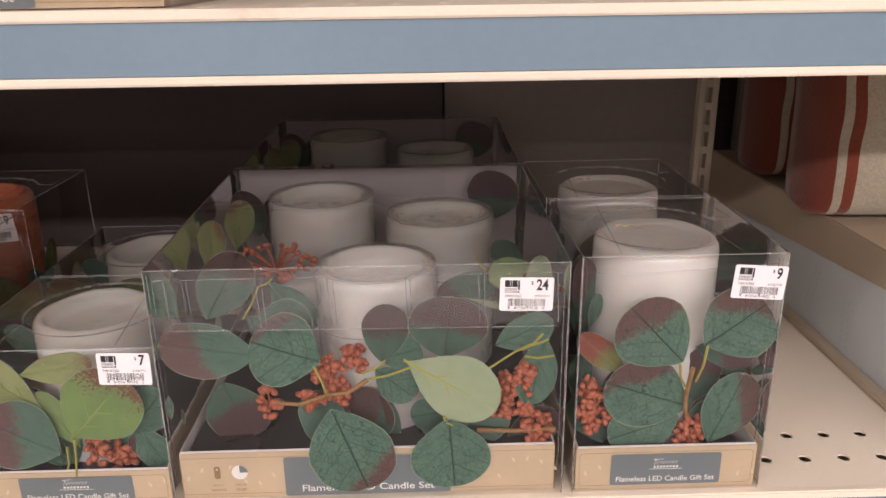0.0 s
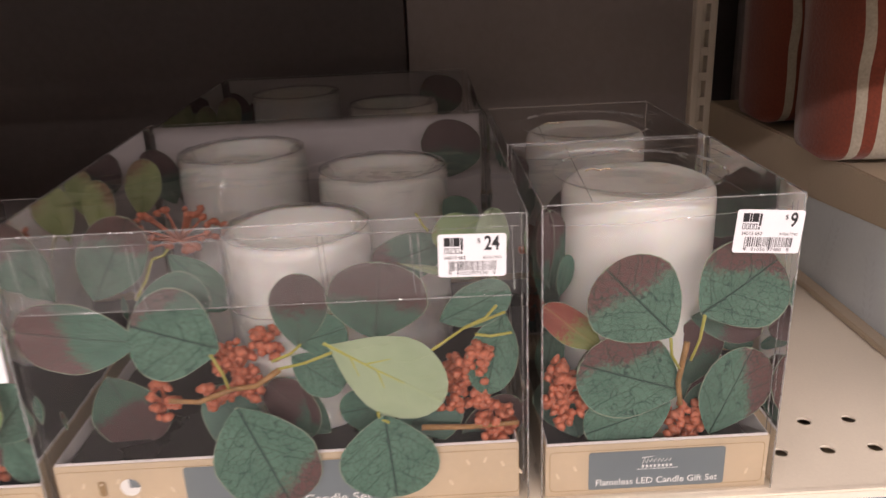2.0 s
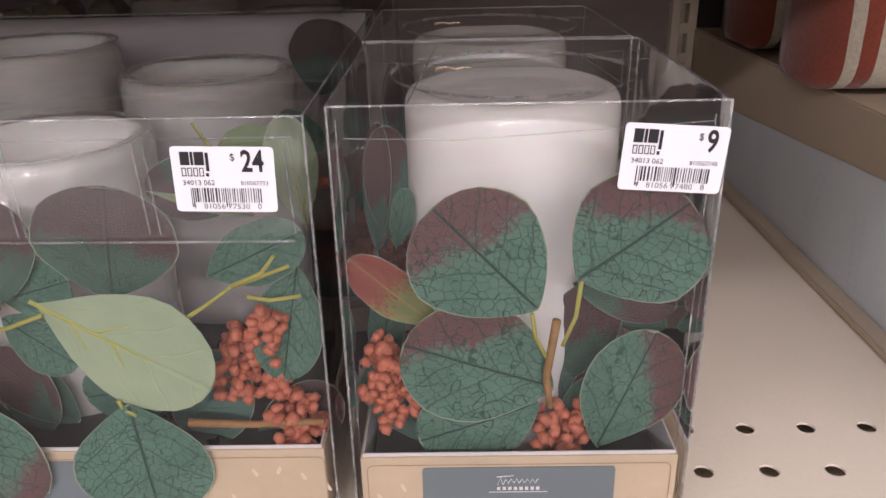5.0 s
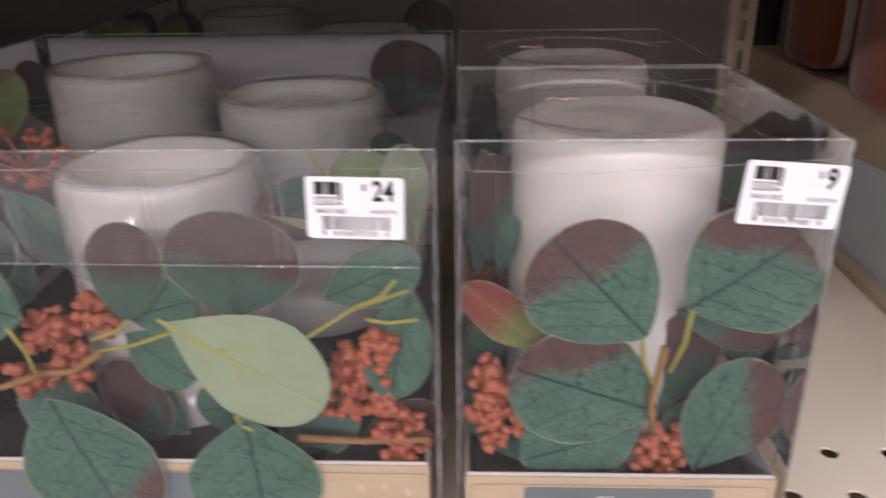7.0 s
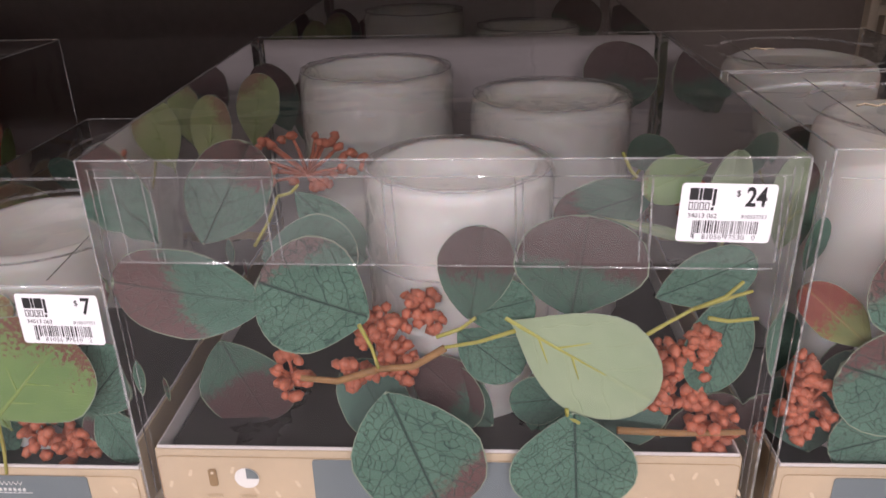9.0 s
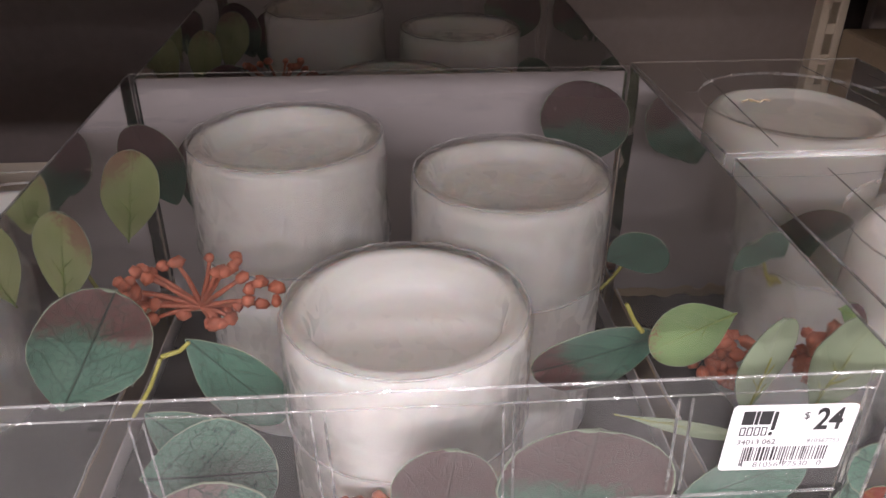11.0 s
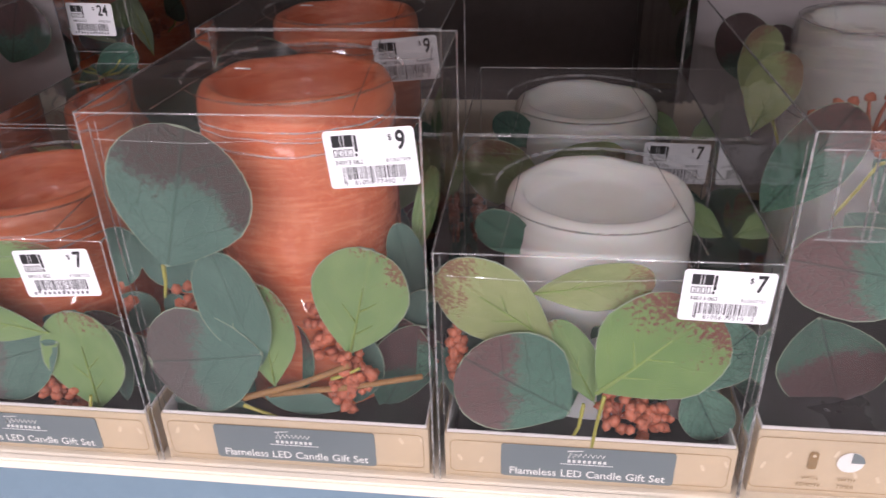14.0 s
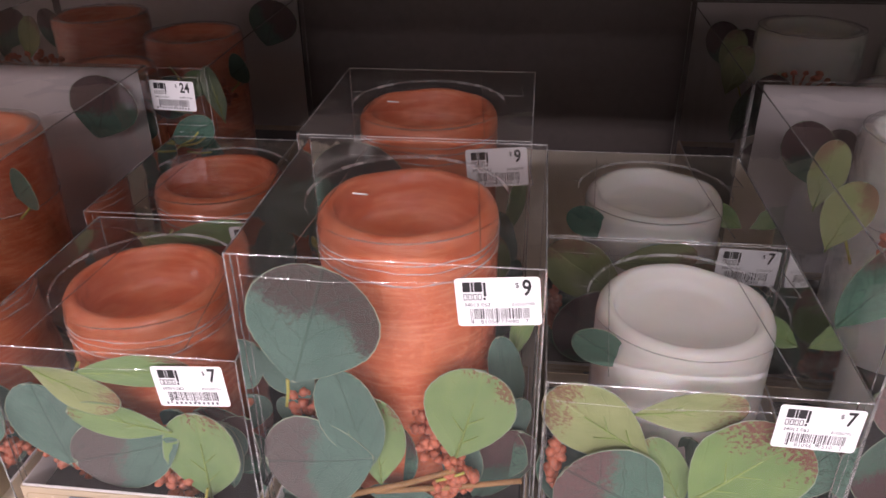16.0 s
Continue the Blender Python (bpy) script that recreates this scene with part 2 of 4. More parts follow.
BACK_CARD = surface("back_card", (0.60, 0.555, 0.56), 0.05, 0.55, 20, 200, 0.1)
BLACK_CARD = surface("black_insert", (0.030, 0.027, 0.028), 0.2, 0.30, 30, 45, 0.6)
BADGE = surface("grey_badge", (0.17, 0.205, 0.22), 0.05, 0.5, 40, 300, 0.08)
WHITE_INK = surface("white_ink", (0.85, 0.85, 0.83), 0.03, 0.5)
BROWN_INK = surface("brown_ink", (0.30, 0.20, 0.10), 0.05, 0.6)
STICKER = surface("sticker_paper", (0.80, 0.80, 0.82), 0.02, 0.4, 60, 400, 0.05)
GREY_INK = surface("grey_ink", (0.12, 0.12, 0.13), 0.05, 0.5)
BLACK_INK = surface("black_ink", (0.012, 0.012, 0.014), 0.05, 0.45)
FILM = film_mat("clear_film", (0.995, 0.995, 0.993), 0.0012, 0.75, 18)
SIDE_FILM = film_mat("clear_side_film", (0.995, 0.995, 0.993), 0.0015, 1.0, 18)
# haze set high here: it paints the lid's pale sheen
LID_FILM = film_mat("clear_lid_film", (0.992, 0.992, 0.990), 0.020, 0.7, 22)
FLAP = film_mat("clear_flap", (0.965, 0.965, 0.965), 0.035, 0.9, 30)
FOLD = film_mat("film_fold", (0.93, 0.93, 0.93), 0.15, 0.9, 90)
# strong pale haze puts the glints of wrap folds into their colour
WRAP = film_mat("shrink_wrap_fold", (0.985, 0.985, 0.985), 0.30, 0.5, 220)
SHRINK = film_mat("crumpled_shrink_film", (0.99, 0.99, 0.99), 0.03, 0.55, 75, 0.012)
IVORY = candle_mat("ivory_wax", (0.80, 0.79, 0.75), (0.84, 0.83, 0.80), 0.4, 0.2)
IVORY_WRAPPED = candle_mat("ivory_wax_wrapped", (0.80, 0.79, 0.755), (0.85, 0.84, 0.81), 0.4, 1.7)
ORANGE = candle_mat("orange_wax", (0.58, 0.103, 0.030), (0.78, 0.31, 0.165), 0.12, 1.1)
TEAL = (0.098, 0.208, 0.148), (0.062, 0.150, 0.106)
DUSK = (0.105, 0.190, 0.150), (0.075, 0.150, 0.118)
WINE = (0.130, 0.048, 0.047)
INK = (0.012, 0.038, 0.027)
LEAF = {
    "T": leaf_mat("teal_leaf", *TEAL, WINE, 0.60, INK, 0.95, 0.5),
    "TL": leaf_mat("teal_leaf_blushed_one_side", *TEAL, WINE, 0.68, INK, 0.95, 0.4, 1.0, -1.0),
    "TR": leaf_mat("teal_leaf_blushed_other_side", *TEAL, WINE, 0.72, INK, 0.95, 0.4, 1.0, 1.0),
    "TP": leaf_mat("teal_leaf_pink_side", *TEAL, (0.165, 0.105, 0.10), 0.92, INK, 0.95, 0.3, 1.0, 1.0),
    "TT": leaf_mat("teal_leaf_blushed_tip", *TEAL, WINE, 0.78, INK, 0.95, 0.4, 1.0, -0.5),
    "N": leaf_mat("plain_teal_leaf", *TEAL, WINE, 1.6, INK, 0.95, 1.4),
    "S": leaf_mat("dusky_teal_leaf", *DUSK, (0.085, 0.04, 0.04), 1.3, (0.03, 0.07, 0.052), 0.5, 1.4),
    "ST": leaf_mat("dusky_leaf_dark_tip", *DUSK, (0.060, 0.034, 0.031), 0.52, (0.03, 0.07, 0.052), 0.5, 0.4),
    "SD": leaf_mat("dusky_leaf_faint_blush", *DUSK, (0.115, 0.085, 0.082), 0.50, (0.03, 0.06, 0.05), 0.5, 0.8),
    "D": leaf_mat("burgundy_leaf", (0.062, 0.135, 0.096), (0.045, 0.10, 0.072), (0.085, 0.036, 0.038), 0.40, (0.03, 0.03, 0.026), 0.6, 1.2),
    "DT": leaf_mat("wine_and_teal_leaf", (0.088, 0.185, 0.135), (0.060, 0.14, 0.10), (0.135, 0.065, 0.066), 0.50, (0.03, 0.05, 0.04), 0.6, 0.6, 1.0, -0.2),
    "G": leaf_mat("green_leaf", (0.20, 0.30, 0.115), (0.145, 0.245, 0.09), (0.17, 0.075, 0.045), 0.98, (0.26, 0.34, 0.12), 0.2, 1.2, 0.3),
    "B": leaf_mat("blushed_green_leaf", (0.185, 0.29, 0.095), (0.135, 0.235, 0.075), (0.16, 0.045, 0.040), 0.70, (0.24, 0.32, 0.10), 0.2, 0.3, 0.3, -0.3),
    "O": leaf_mat("olive_leaf", (0.30, 0.33, 0.145), (0.21, 0.26, 0.10), (0.19, 0.095, 0.055), 0.80, (0.25, 0.26, 0.10), 0.2, 1.4, 0.3),
    "P": leaf_mat("pale_leaf", (0.335, 0.41, 0.265), (0.28, 0.36, 0.225), (0.40, 0.46, 0.22), 1.2, (0.42, 0.46, 0.20), 0.12, 0.5, 0.0),
    "R": leaf_mat("red_leaf", (0.20, 0.21, 0.06), (0.13, 0.16, 0.05), (0.21, 0.035, 0.03), 0.42, (0.30, 0.22, 0.08), 0.35, 0.6, 0.3),
}
LEAF_RIM = surface("leaf_cut_edge", (0.27, 0.33, 0.24), 0.06, 0.7)
BERRY = surface("orange_berry", (0.47, 0.145, 0.082), 0.35, 0.55, 400, 1500, 0.4)
RIB_YELLOW = surface("yellow_rib", (0.40, 0.40, 0.10), 0.12, 0.5, 60, 300, 0.2)
RIB_GREEN = surface("green_rib", (0.24, 0.33, 0.10), 0.12, 0.5, 60, 300, 0.2)
GREEN_STEM = surface("green_stem", (0.38, 0.36, 0.08), 0.15, 0.5, 120, 600, 0.3)
WOOD_STEM = surface("wrapped_stem", (0.30, 0.165, 0.065), 0.3, 0.7, 200, 900, 0.5)
CANVAS = stripe_mat("striped_canvas")
FLOOR = surface("vinyl_floor", (0.36, 0.345, 0.33), 0.06, 0.3, 3, 60, 0.05)
PAINT = surface("wall_paint", (0.76, 0.74, 0.72), 0.04, 0.7, 2, 80, 0.1)
CEILING = surface("ceiling_board", (0.75, 0.75, 0.73), 0.04, 0.8, 2, 80, 0.2)


# ---------------------------------------------------------------- mesh helpers
def box_bm(x0, x1, y0, y1, z0, z1, bevel=0.0, seg=1):
    bm = bmesh.new()
    bmesh.ops.create_cube(bm, size=1, matrix=Matrix.Translation(((x0 + x1) / 2, (y0 + y1) / 2, (z0 + z1) / 2))
                          @ Matrix.Diagonal((x1 - x0, y1 - y0, z1 - z0, 1)))
    if bevel:
        bmesh.ops.bevel(bm, geom=bm.edges[:], offset=bevel, segments=seg, affect="EDGES")
    return bm


def join(*parts):
    bm = parts[0]
    for other in parts[1:]:
        me = bpy.data.meshes.new("joined")
        other.to_mesh(me)
        other.free()
        bm.from_mesh(me)
        bpy.data.meshes.remove(me)
    return bm


def to_mesh(name, bm, mats, smooth=False):
    me = bpy.data.meshes.new(name)
    bm.to_mesh(me)
    bm.free()
    for m in mats if isinstance(mats, (list, tuple)) else [mats]:
        me.materials.append(m)
    if smooth:
        me.polygons.foreach_set("use_smooth", [True] * len(me.polygons))
    return me


def part(name, bm, material, parent, label="", m=None, smooth=False):
    me = bm if isinstance(bm, bpy.types.Mesh) else to_mesh(name, bm, material, smooth)
    ob = new(name, me)
    ob.parent = parent
    if m is not None:
        ob.matrix_basis = m
    return tagged(ob, label)


def thing(name, m, label, category, group=""):
    ob = new(name)
    ob.empty_display_size = 0.02
    ob.matrix_basis = m
    return tagged(ob, label, category, group)


def structure(name, bm, material, label="", smooth=False):
    return tagged(new(name, to_mesh(name, bm, material, smooth)), label, kind="structure")


def rod_bm(points, r0, r1, sides=7):
    """A tapered tube along points."""
    bm = bmesh.new()
    pts = [Vector(p) for p in points]
    rings = []
    for i, p in enumerate(pts):
        d = (pts[min(i + 1, len(pts) - 1)] - pts[max(i - 1, 0)]).normalized()
        s = d.cross(Vector((0.3, 0.9, 0.25))).normalized()
        u = d.cross(s)
        r = r0 + (r1 - r0) * i / max(1, len(pts) - 1)
        rings.append([bm.verts.new(p + r * (math.cos(a) * s + math.sin(a) * u)) for a in (2 * math.pi * k / sides for k in range(sides))])
    for a, b in zip(rings, rings[1:]):
        for k in range(sides):
            bm.faces.new((a[k], a[(k + 1) % sides], b[(k + 1) % sides], b[k]))
    bm.faces.new(rings[0][::-1])
    bm.faces.new(rings[-1])
    return bm


def plate_bm(w, h, r, d=0.0002, seg=5):
    """A thin plate with rounded corners in the xz plane, its face towards -y, its centre at the origin."""
    bm = bmesh.new()
    ring = []
    for cx, cz, a0 in ((w / 2 - r, h / 2 - r, 0), (-w / 2 + r, h / 2 - r, 90), (-w / 2 + r, -h / 2 + r, 180), (w / 2 - r, -h / 2 + r, 270)):
        for k in range(seg + 1):
            a = radians(a0 + 90 * k / seg)
            ring.append((cx + r * math.cos(a), cz + r * math.sin(a)))
    front = [bm.verts.new((x, -d, z)) for x, z in ring]
    back = [bm.verts.new((x, 0, z)) for x, z in ring]
    bm.faces.new(front)
    n = len(ring)
    for k in range(n):
        bm.faces.new((front[k], back[k], back[(k + 1) % n], front[(k + 1) % n]))
    bmesh.ops.recalc_face_normals(bm, faces=bm.faces[:])
    return bm


def frame_bm(w, h, r, line, d=0.00015, seg=5):
    """A thin rounded outline in the xz plane."""
    bm = bmesh.new()
    outer, inner = [], []
    for cx, cz, a0 in ((w / 2 - r, h / 2 - r, 0), (-w / 2 + r, h / 2 - r, 90), (-w / 2 + r, -h / 2 + r, 180), (w / 2 - r, -h / 2 + r, 270)):
        for k in range(seg + 1):
            a = radians(a0 + 90 * k / seg)
            outer.append(bm.verts.new((cx + r * math.cos(a), -d, cz + r * math.sin(a))))
            inner.append(bm.verts.new((cx + (r - line) * math.cos(a), -d, cz + (r - line) * math.sin(a))))
    n = len(outer)
    for k in range(n):
        bm.faces.new((outer[k], inner[k], inner[(k + 1) % n], outer[(k + 1) % n]))
    bmesh.ops.recalc_face_normals(bm, faces=bm.faces[:])
    return bm


def text_mesh(words, size, material, align="CENTER", bold=0.0):
    """Built-in font as a flat mesh that stands in the xz plane and faces -y."""
    cu = bpy.data.curves.new("writing", "FONT")
    cu.body, cu.size, cu.align_x, cu.align_y = words, size, align, "CENTER"
    cu.offset, cu.resolution_u = bold, 3
    ob = new("writing_source", cu)
    me = bpy.data.meshes.new_from_object(ob.evaluated_get(bpy.context.evaluated_depsgraph_get()))
    bpy.data.objects.remove(ob)
    bpy.data.curves.remove(cu)
    me.transform(pose(0, 0, 0, 90))
    me.materials.clear()
    me.materials.append(material)
    return me


# ---------------------------------------------------------------- store round the shelf
structure("floor", box_bm(-6, 6, -11, 2.5, -0.05, 0), FLOOR)
structure("ceiling", box_bm(-6, 6, -11, 2.5, 3.1, 3.2), CEILING)
structure("wall_south", box_bm(-6, 6, -11.1, -11, 0, 3.1), PAINT)
structure("wall_north", box_bm(-6, 6, 2.5, 2.6, 0, 3.1), PAINT)
structure("wall_west", box_bm(-6.1, -6, -11.1, 2.6, 0, 3.1), PAINT)
structure("wall_east", box_bm(6, 6.1, -11.1, 2.6, 0, 3.1), PAINT)


# ---------------------------------------------------------------- gondola
def deck_bm(x0, x1, y0, y1, z, holes_y, pitch=0.0254, hole=0.0038, thick=0.0012, first=0.1998):
    """A sheet-steel shelf top with rows of round holes through it."""
    bm = bmesh.new()
    rows = sorted(holes_y)
    half = (rows[1] - rows[0]) / 2
    n0 = math.ceil((x0 - first) / pitch + 0.5)
    n1 = math.floor((x1 - first) / pitch - 0.5)
    ax, bx = first + (n0 - 0.5) * pitch, first + (n1 + 0.5) * pitch
    ay, by = rows[0] - half, rows[-1] + half

    def quad(a, b, c, d):
        bm.faces.new([bm.verts.new((a, c, z)), bm.verts.new((b, c, z)), bm.verts.new((b, d, z)), bm.verts.new((a, d, z))])

    quad(x0, x1, y0, ay)
    quad(x0, x1, by, y1)
    quad(x0, ax, ay, by)
    quad(bx, x1, ay, by)
    for cy in rows:
        for n in range(n0, n1 + 1):
            cx = first + n * pitch
            inner, outer, low = [], [], []
            for k in range(16):
                a = 2 * math.pi * k / 16 + math.pi / 4
                c, s = math.cos(a), math.sin(a)
                f = 1 / max(abs(c), abs(s))
                inner.append(bm.verts.new((cx + hole * c, cy + hole * s, z)))
                low.append(bm.verts.new((cx + hole * c, cy + hole * s, z - thick)))
                outer.append(bm.verts.new((cx + pitch / 2 * c * f, cy + half * s * f, z)))
            for k in range(16):
                j = (k + 1) % 16
                bm.faces.new((inner[k], outer[k], outer[j], inner[j]))
                bm.faces.new((low[k], inner[k], inner[j], low[j]))
    bmesh.ops.remove_doubles(bm, verts=bm.verts[:], dist=1e-6)
    bmesh.ops.recalc_face_normals(bm, faces=bm.faces[:])
    return bm


def shelf(name, x0, x1, z, depth_to, label, front=LIP):
    ob = thing(name, Matrix(), label, "shelf")
    ob["kind"] = "structure"
    part("deck", deck_bm(x0, x1, front + 0.004, depth_to, z, (0.465, 0.492)), CREAM, ob)
    part("underside", box_bm(x0, x1, front + 0.02, depth_to, z - 0.012, z - 0.009), CREAM, ob)
    part("front_nose", join(box_bm(x0, x1, front, front + 0.0045, z - 0.0055, z + 0.0002, 0.001, 2),
                            box_bm(x0, x1, front, front + 0.005, z - 0.036, z - 0.0315, 0.001, 2),
                            box_bm(x0, x1, front + 0.0045, front + 0.008, z - 0.036, z - 0.0015)), CREAM, ob, "cream steel shelf nose")
    part("price_channel", box_bm(x0, x1, front + 0.002, front + 0.0042, z - 0.0312, z - 0.0058), BLUE, ob, "blue-grey plastic price channel strip")
    for sx in (x0, x1 - 0.002):
        part("bracket", box_bm(sx, sx + 0.002, front + 0.01, depth_to, z - 0.025, z - 0.0015), CREAM, ob)
    return ob


shelf("shelf_lower", BAY_L, BAY_R - 0.004, SZ, BACK - 0.004, "cream steel shelf with holes and blue-grey price channel")
shelf("shelf_upper", BAY_L, BAY_R - 0.004, UP_Z, BACK - 0.004, "cream steel upper shelf with blue-grey price channel")
shelf("shelf_upper_neighbour", BAY_R + 0.0, BAY_R + 1.219, UP_Z, BACK - 0.004, "cream steel upper shelf of the next bay")
shelf("shelf_lower_neighbour", BAY_R + 0.004, BAY_R + 1.219, SZ - 0.0005, BACK - 0.004, "cream steel lower shelf of the next bay")
shelf("shelf_left_bay", BAY_L - 1.219, BAY_L - 0.002, SZ, BACK - 0.004, "cream steel shelf of the bay further along")
shelf("shelf_upper_left_bay", BAY_L - 1.219, BAY_L - 0.002, UP_Z, BACK - 0.004, "cream steel upper shelf further along")

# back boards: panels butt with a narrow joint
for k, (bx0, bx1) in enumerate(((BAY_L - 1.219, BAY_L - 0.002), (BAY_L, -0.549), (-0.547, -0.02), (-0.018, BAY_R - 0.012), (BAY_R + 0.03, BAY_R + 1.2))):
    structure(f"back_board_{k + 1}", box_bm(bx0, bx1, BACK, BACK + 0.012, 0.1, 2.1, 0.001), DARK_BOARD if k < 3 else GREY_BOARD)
structure("base_plinth", box_bm(BAY_L - 1.219, BAY_R + 1.219, 0.44, BACK, 0, 0.14, 0.004), CREAM)
structure("gondola_back", box_bm(BAY_L - 1.25, BAY_R + 1.25, BACK + 0.04, BACK + 0.06, 0, 2.1), DARK_BOARD)


def upright(x):
    """A slotted steel post."""
    ob = thing("upright", pose(x, BACK - 0.012, 0), "cream slotted steel shelf upright", "upright")
    ob["kind"] = "structure"
    part("post_face", join(box_bm(-0.011, -0.0035, 0, 0.03, 0.05, 2.15, 0.0008), box_bm(0.0035, 0.011 , 0, 0.03, 0.05, 2.15, 0.0008),
                           box_bm(-0.0035, 0.0035, 0.012, 0.03, 0.05, 2.15)), CREAM, ob)
    part("slot_web", join(*[box_bm(-0.0036, 0.0036, 0.0005, 0.003, 0.055 + k * 0.0254, 0.0635 + k * 0.0254) for k in range(82)]), CREAM, ob)


upright(BAY_R - 0.010)
upright(BAY_L)

# ---------------------------------------------------------------- next bay: printed panel, raised shelf, cushions
PX = BAY_R + 0.001
panel = thing("divider_panel", Matrix(), "blue-grey printed divider panel with pale leaf sprigs", "panel")
part("board", box_bm(PX, PX + 0.004, 0.435, BACK - 0.014, SZ + 0.0005, 1.1200, 0.0006), PRINT_BLUE, panel)

# low strip that draws the brown band along the panel
part("foot_strip", box_bm(PX - 0.011, PX - 0.0003, 0.436, BACK - 0.014, SZ + 0.0004, SZ + 0.0050, 0.0008, 2), TAN, panel, "low tan strip along the foot of the panel")


def sprig_bm():
    """A printed wheat-like sprig, flat in the yz plane and facing -x."""
    bm = bmesh.new()
    for k in range(7):
        for s in (-1, 1):
            c = Vector((0, 0.0022 * s, 0.006 * k))
            d = Vector((0, 0.6 * s, 1)).normalized() * 0.0075
            q = Vector((0, d.z, -d.y)) * 0.22
            bm.faces.new([bm.verts.new(v) for v in (c, c + d * 0.5 + q, c + d, c + d * 0.5 - q)])
    return bm


sprig_me = to_mesh("sprig", sprig_bm(), PRINT_PALE)
for sy, sz, sr in ((0.52, 1.036, 12), (0.60, 1.030, -8), (0.665, 1.040, 15), (0.74, 1.034, -12), (0.80, 1.042, 8)):
    tagged(part("printed_sprig", sprig_me, None, panel, m=pose(PX - 0.0006, sy, sz, sr)), kind="stuff")
raised = thing("raised_shelf", Matrix(), "tan steel raised shelf carrying striped cushions", "shelf")
raised["kind"] = "structure"
part("deck", box_bm(PX, PX + 1.2, 0.442, BACK - 0.014, 1.1245, 1.1265), TAN, raised)
flange = box_bm(PX - 0.002, PX + 0.004, 0.440, BACK - 0.014, 1.072, 1.1270, 0.0012, 2)
for v in flange.verts:                   # the bracket tapers towards the front
    if v.co.z < 1.09:
        v.co.z += 0.036 * (BACK - 0.014 - v.co.y) / 0.48
part("side_flange", flange, TAN, raised)
part("front_nose", box_bm(PX - 0.002, PX + 1.2, 0.436, 0.4405, 1.106, 1.1270, 0.001, 2), TAN, raised)


def cushion_bm(w, h, d, n=26):
    bm = bmesh.new()
    grid = {}
    for side in (-1, 1):
        for i in range(n + 1):
            for j in range(n + 1):
                u, v = 2 * i / n - 1, 2 * j / n - 1
                if abs(u) > 0.76 and abs(v) > 0.76:
                    p, q = (abs(u) - 0.76) / 0.24, (abs(v) - 0.76) / 0.24
                    u = math.copysign(0.76 + 0.24 * p * (1 - q * q / 2) ** 0.5, u)
                    v = math.copysign(0.76 + 0.24 * q * (1 - p * p / 2) ** 0.5, v)
                edge = max(0.0, (1 - abs(u) ** 7)) ** 0.5 * max(0.0, (1 - abs(v) ** 7)) ** 0.5
                pull = 1 - 0.07 * (1 - abs(v) ** 7) * abs(u) ** 4 - 0.03 * (abs(u) * abs(v)) ** 14
                pull2 = 1 - (0.10 if v > 0 else 0.055) * (1 - abs(u) ** 8) * abs(v) ** 5 - 0.015 * (abs(u) * abs(v)) ** 14
                wrinkle = 0.006 * noise.noise(Vector((u * 2.5, v * 2.5, side * 3)))
                if side == 1 and (i in (0, n) or j in (0, n)):
                    grid[side, i, j] = grid[-1, i, j]
                    continue
                grid[side, i, j] = bm.verts.new((u * w / 2 * pull, side * (d / 2 * edge) + wrinkle * edge, v * h / 2 * pull2))
        for i in range(n):
            for j in range(n):
                q = [grid[side, i, j], grid[side, i + 1, j], grid[side, i + 1, j + 1], grid[side, i, j + 1]]
                bm.faces.new(q if side < 0 else q[::-1])
    bmesh.ops.recalc_face_normals(bm, faces=bm.faces[:])
    return bm


cushion_me = to_mesh("cushion", cushion_bm(0.40, 0.142, 0.12), CANVAS, True)


def cushion(x, y, lean, turn):
    ob = new("cushion", cushion_me)
    ob.matrix_basis = pose(x, y, 1.1275 + 0.0665, lean, 0, turn)
    return tagged(ob, "rust orange canvas cushion with cream stripes standing on shelf", "cushion", "cushions on the raised shelf")


cushion(0.457, 0.672, -3, -2)
cushion(0.470, 0.822, -3, 2)


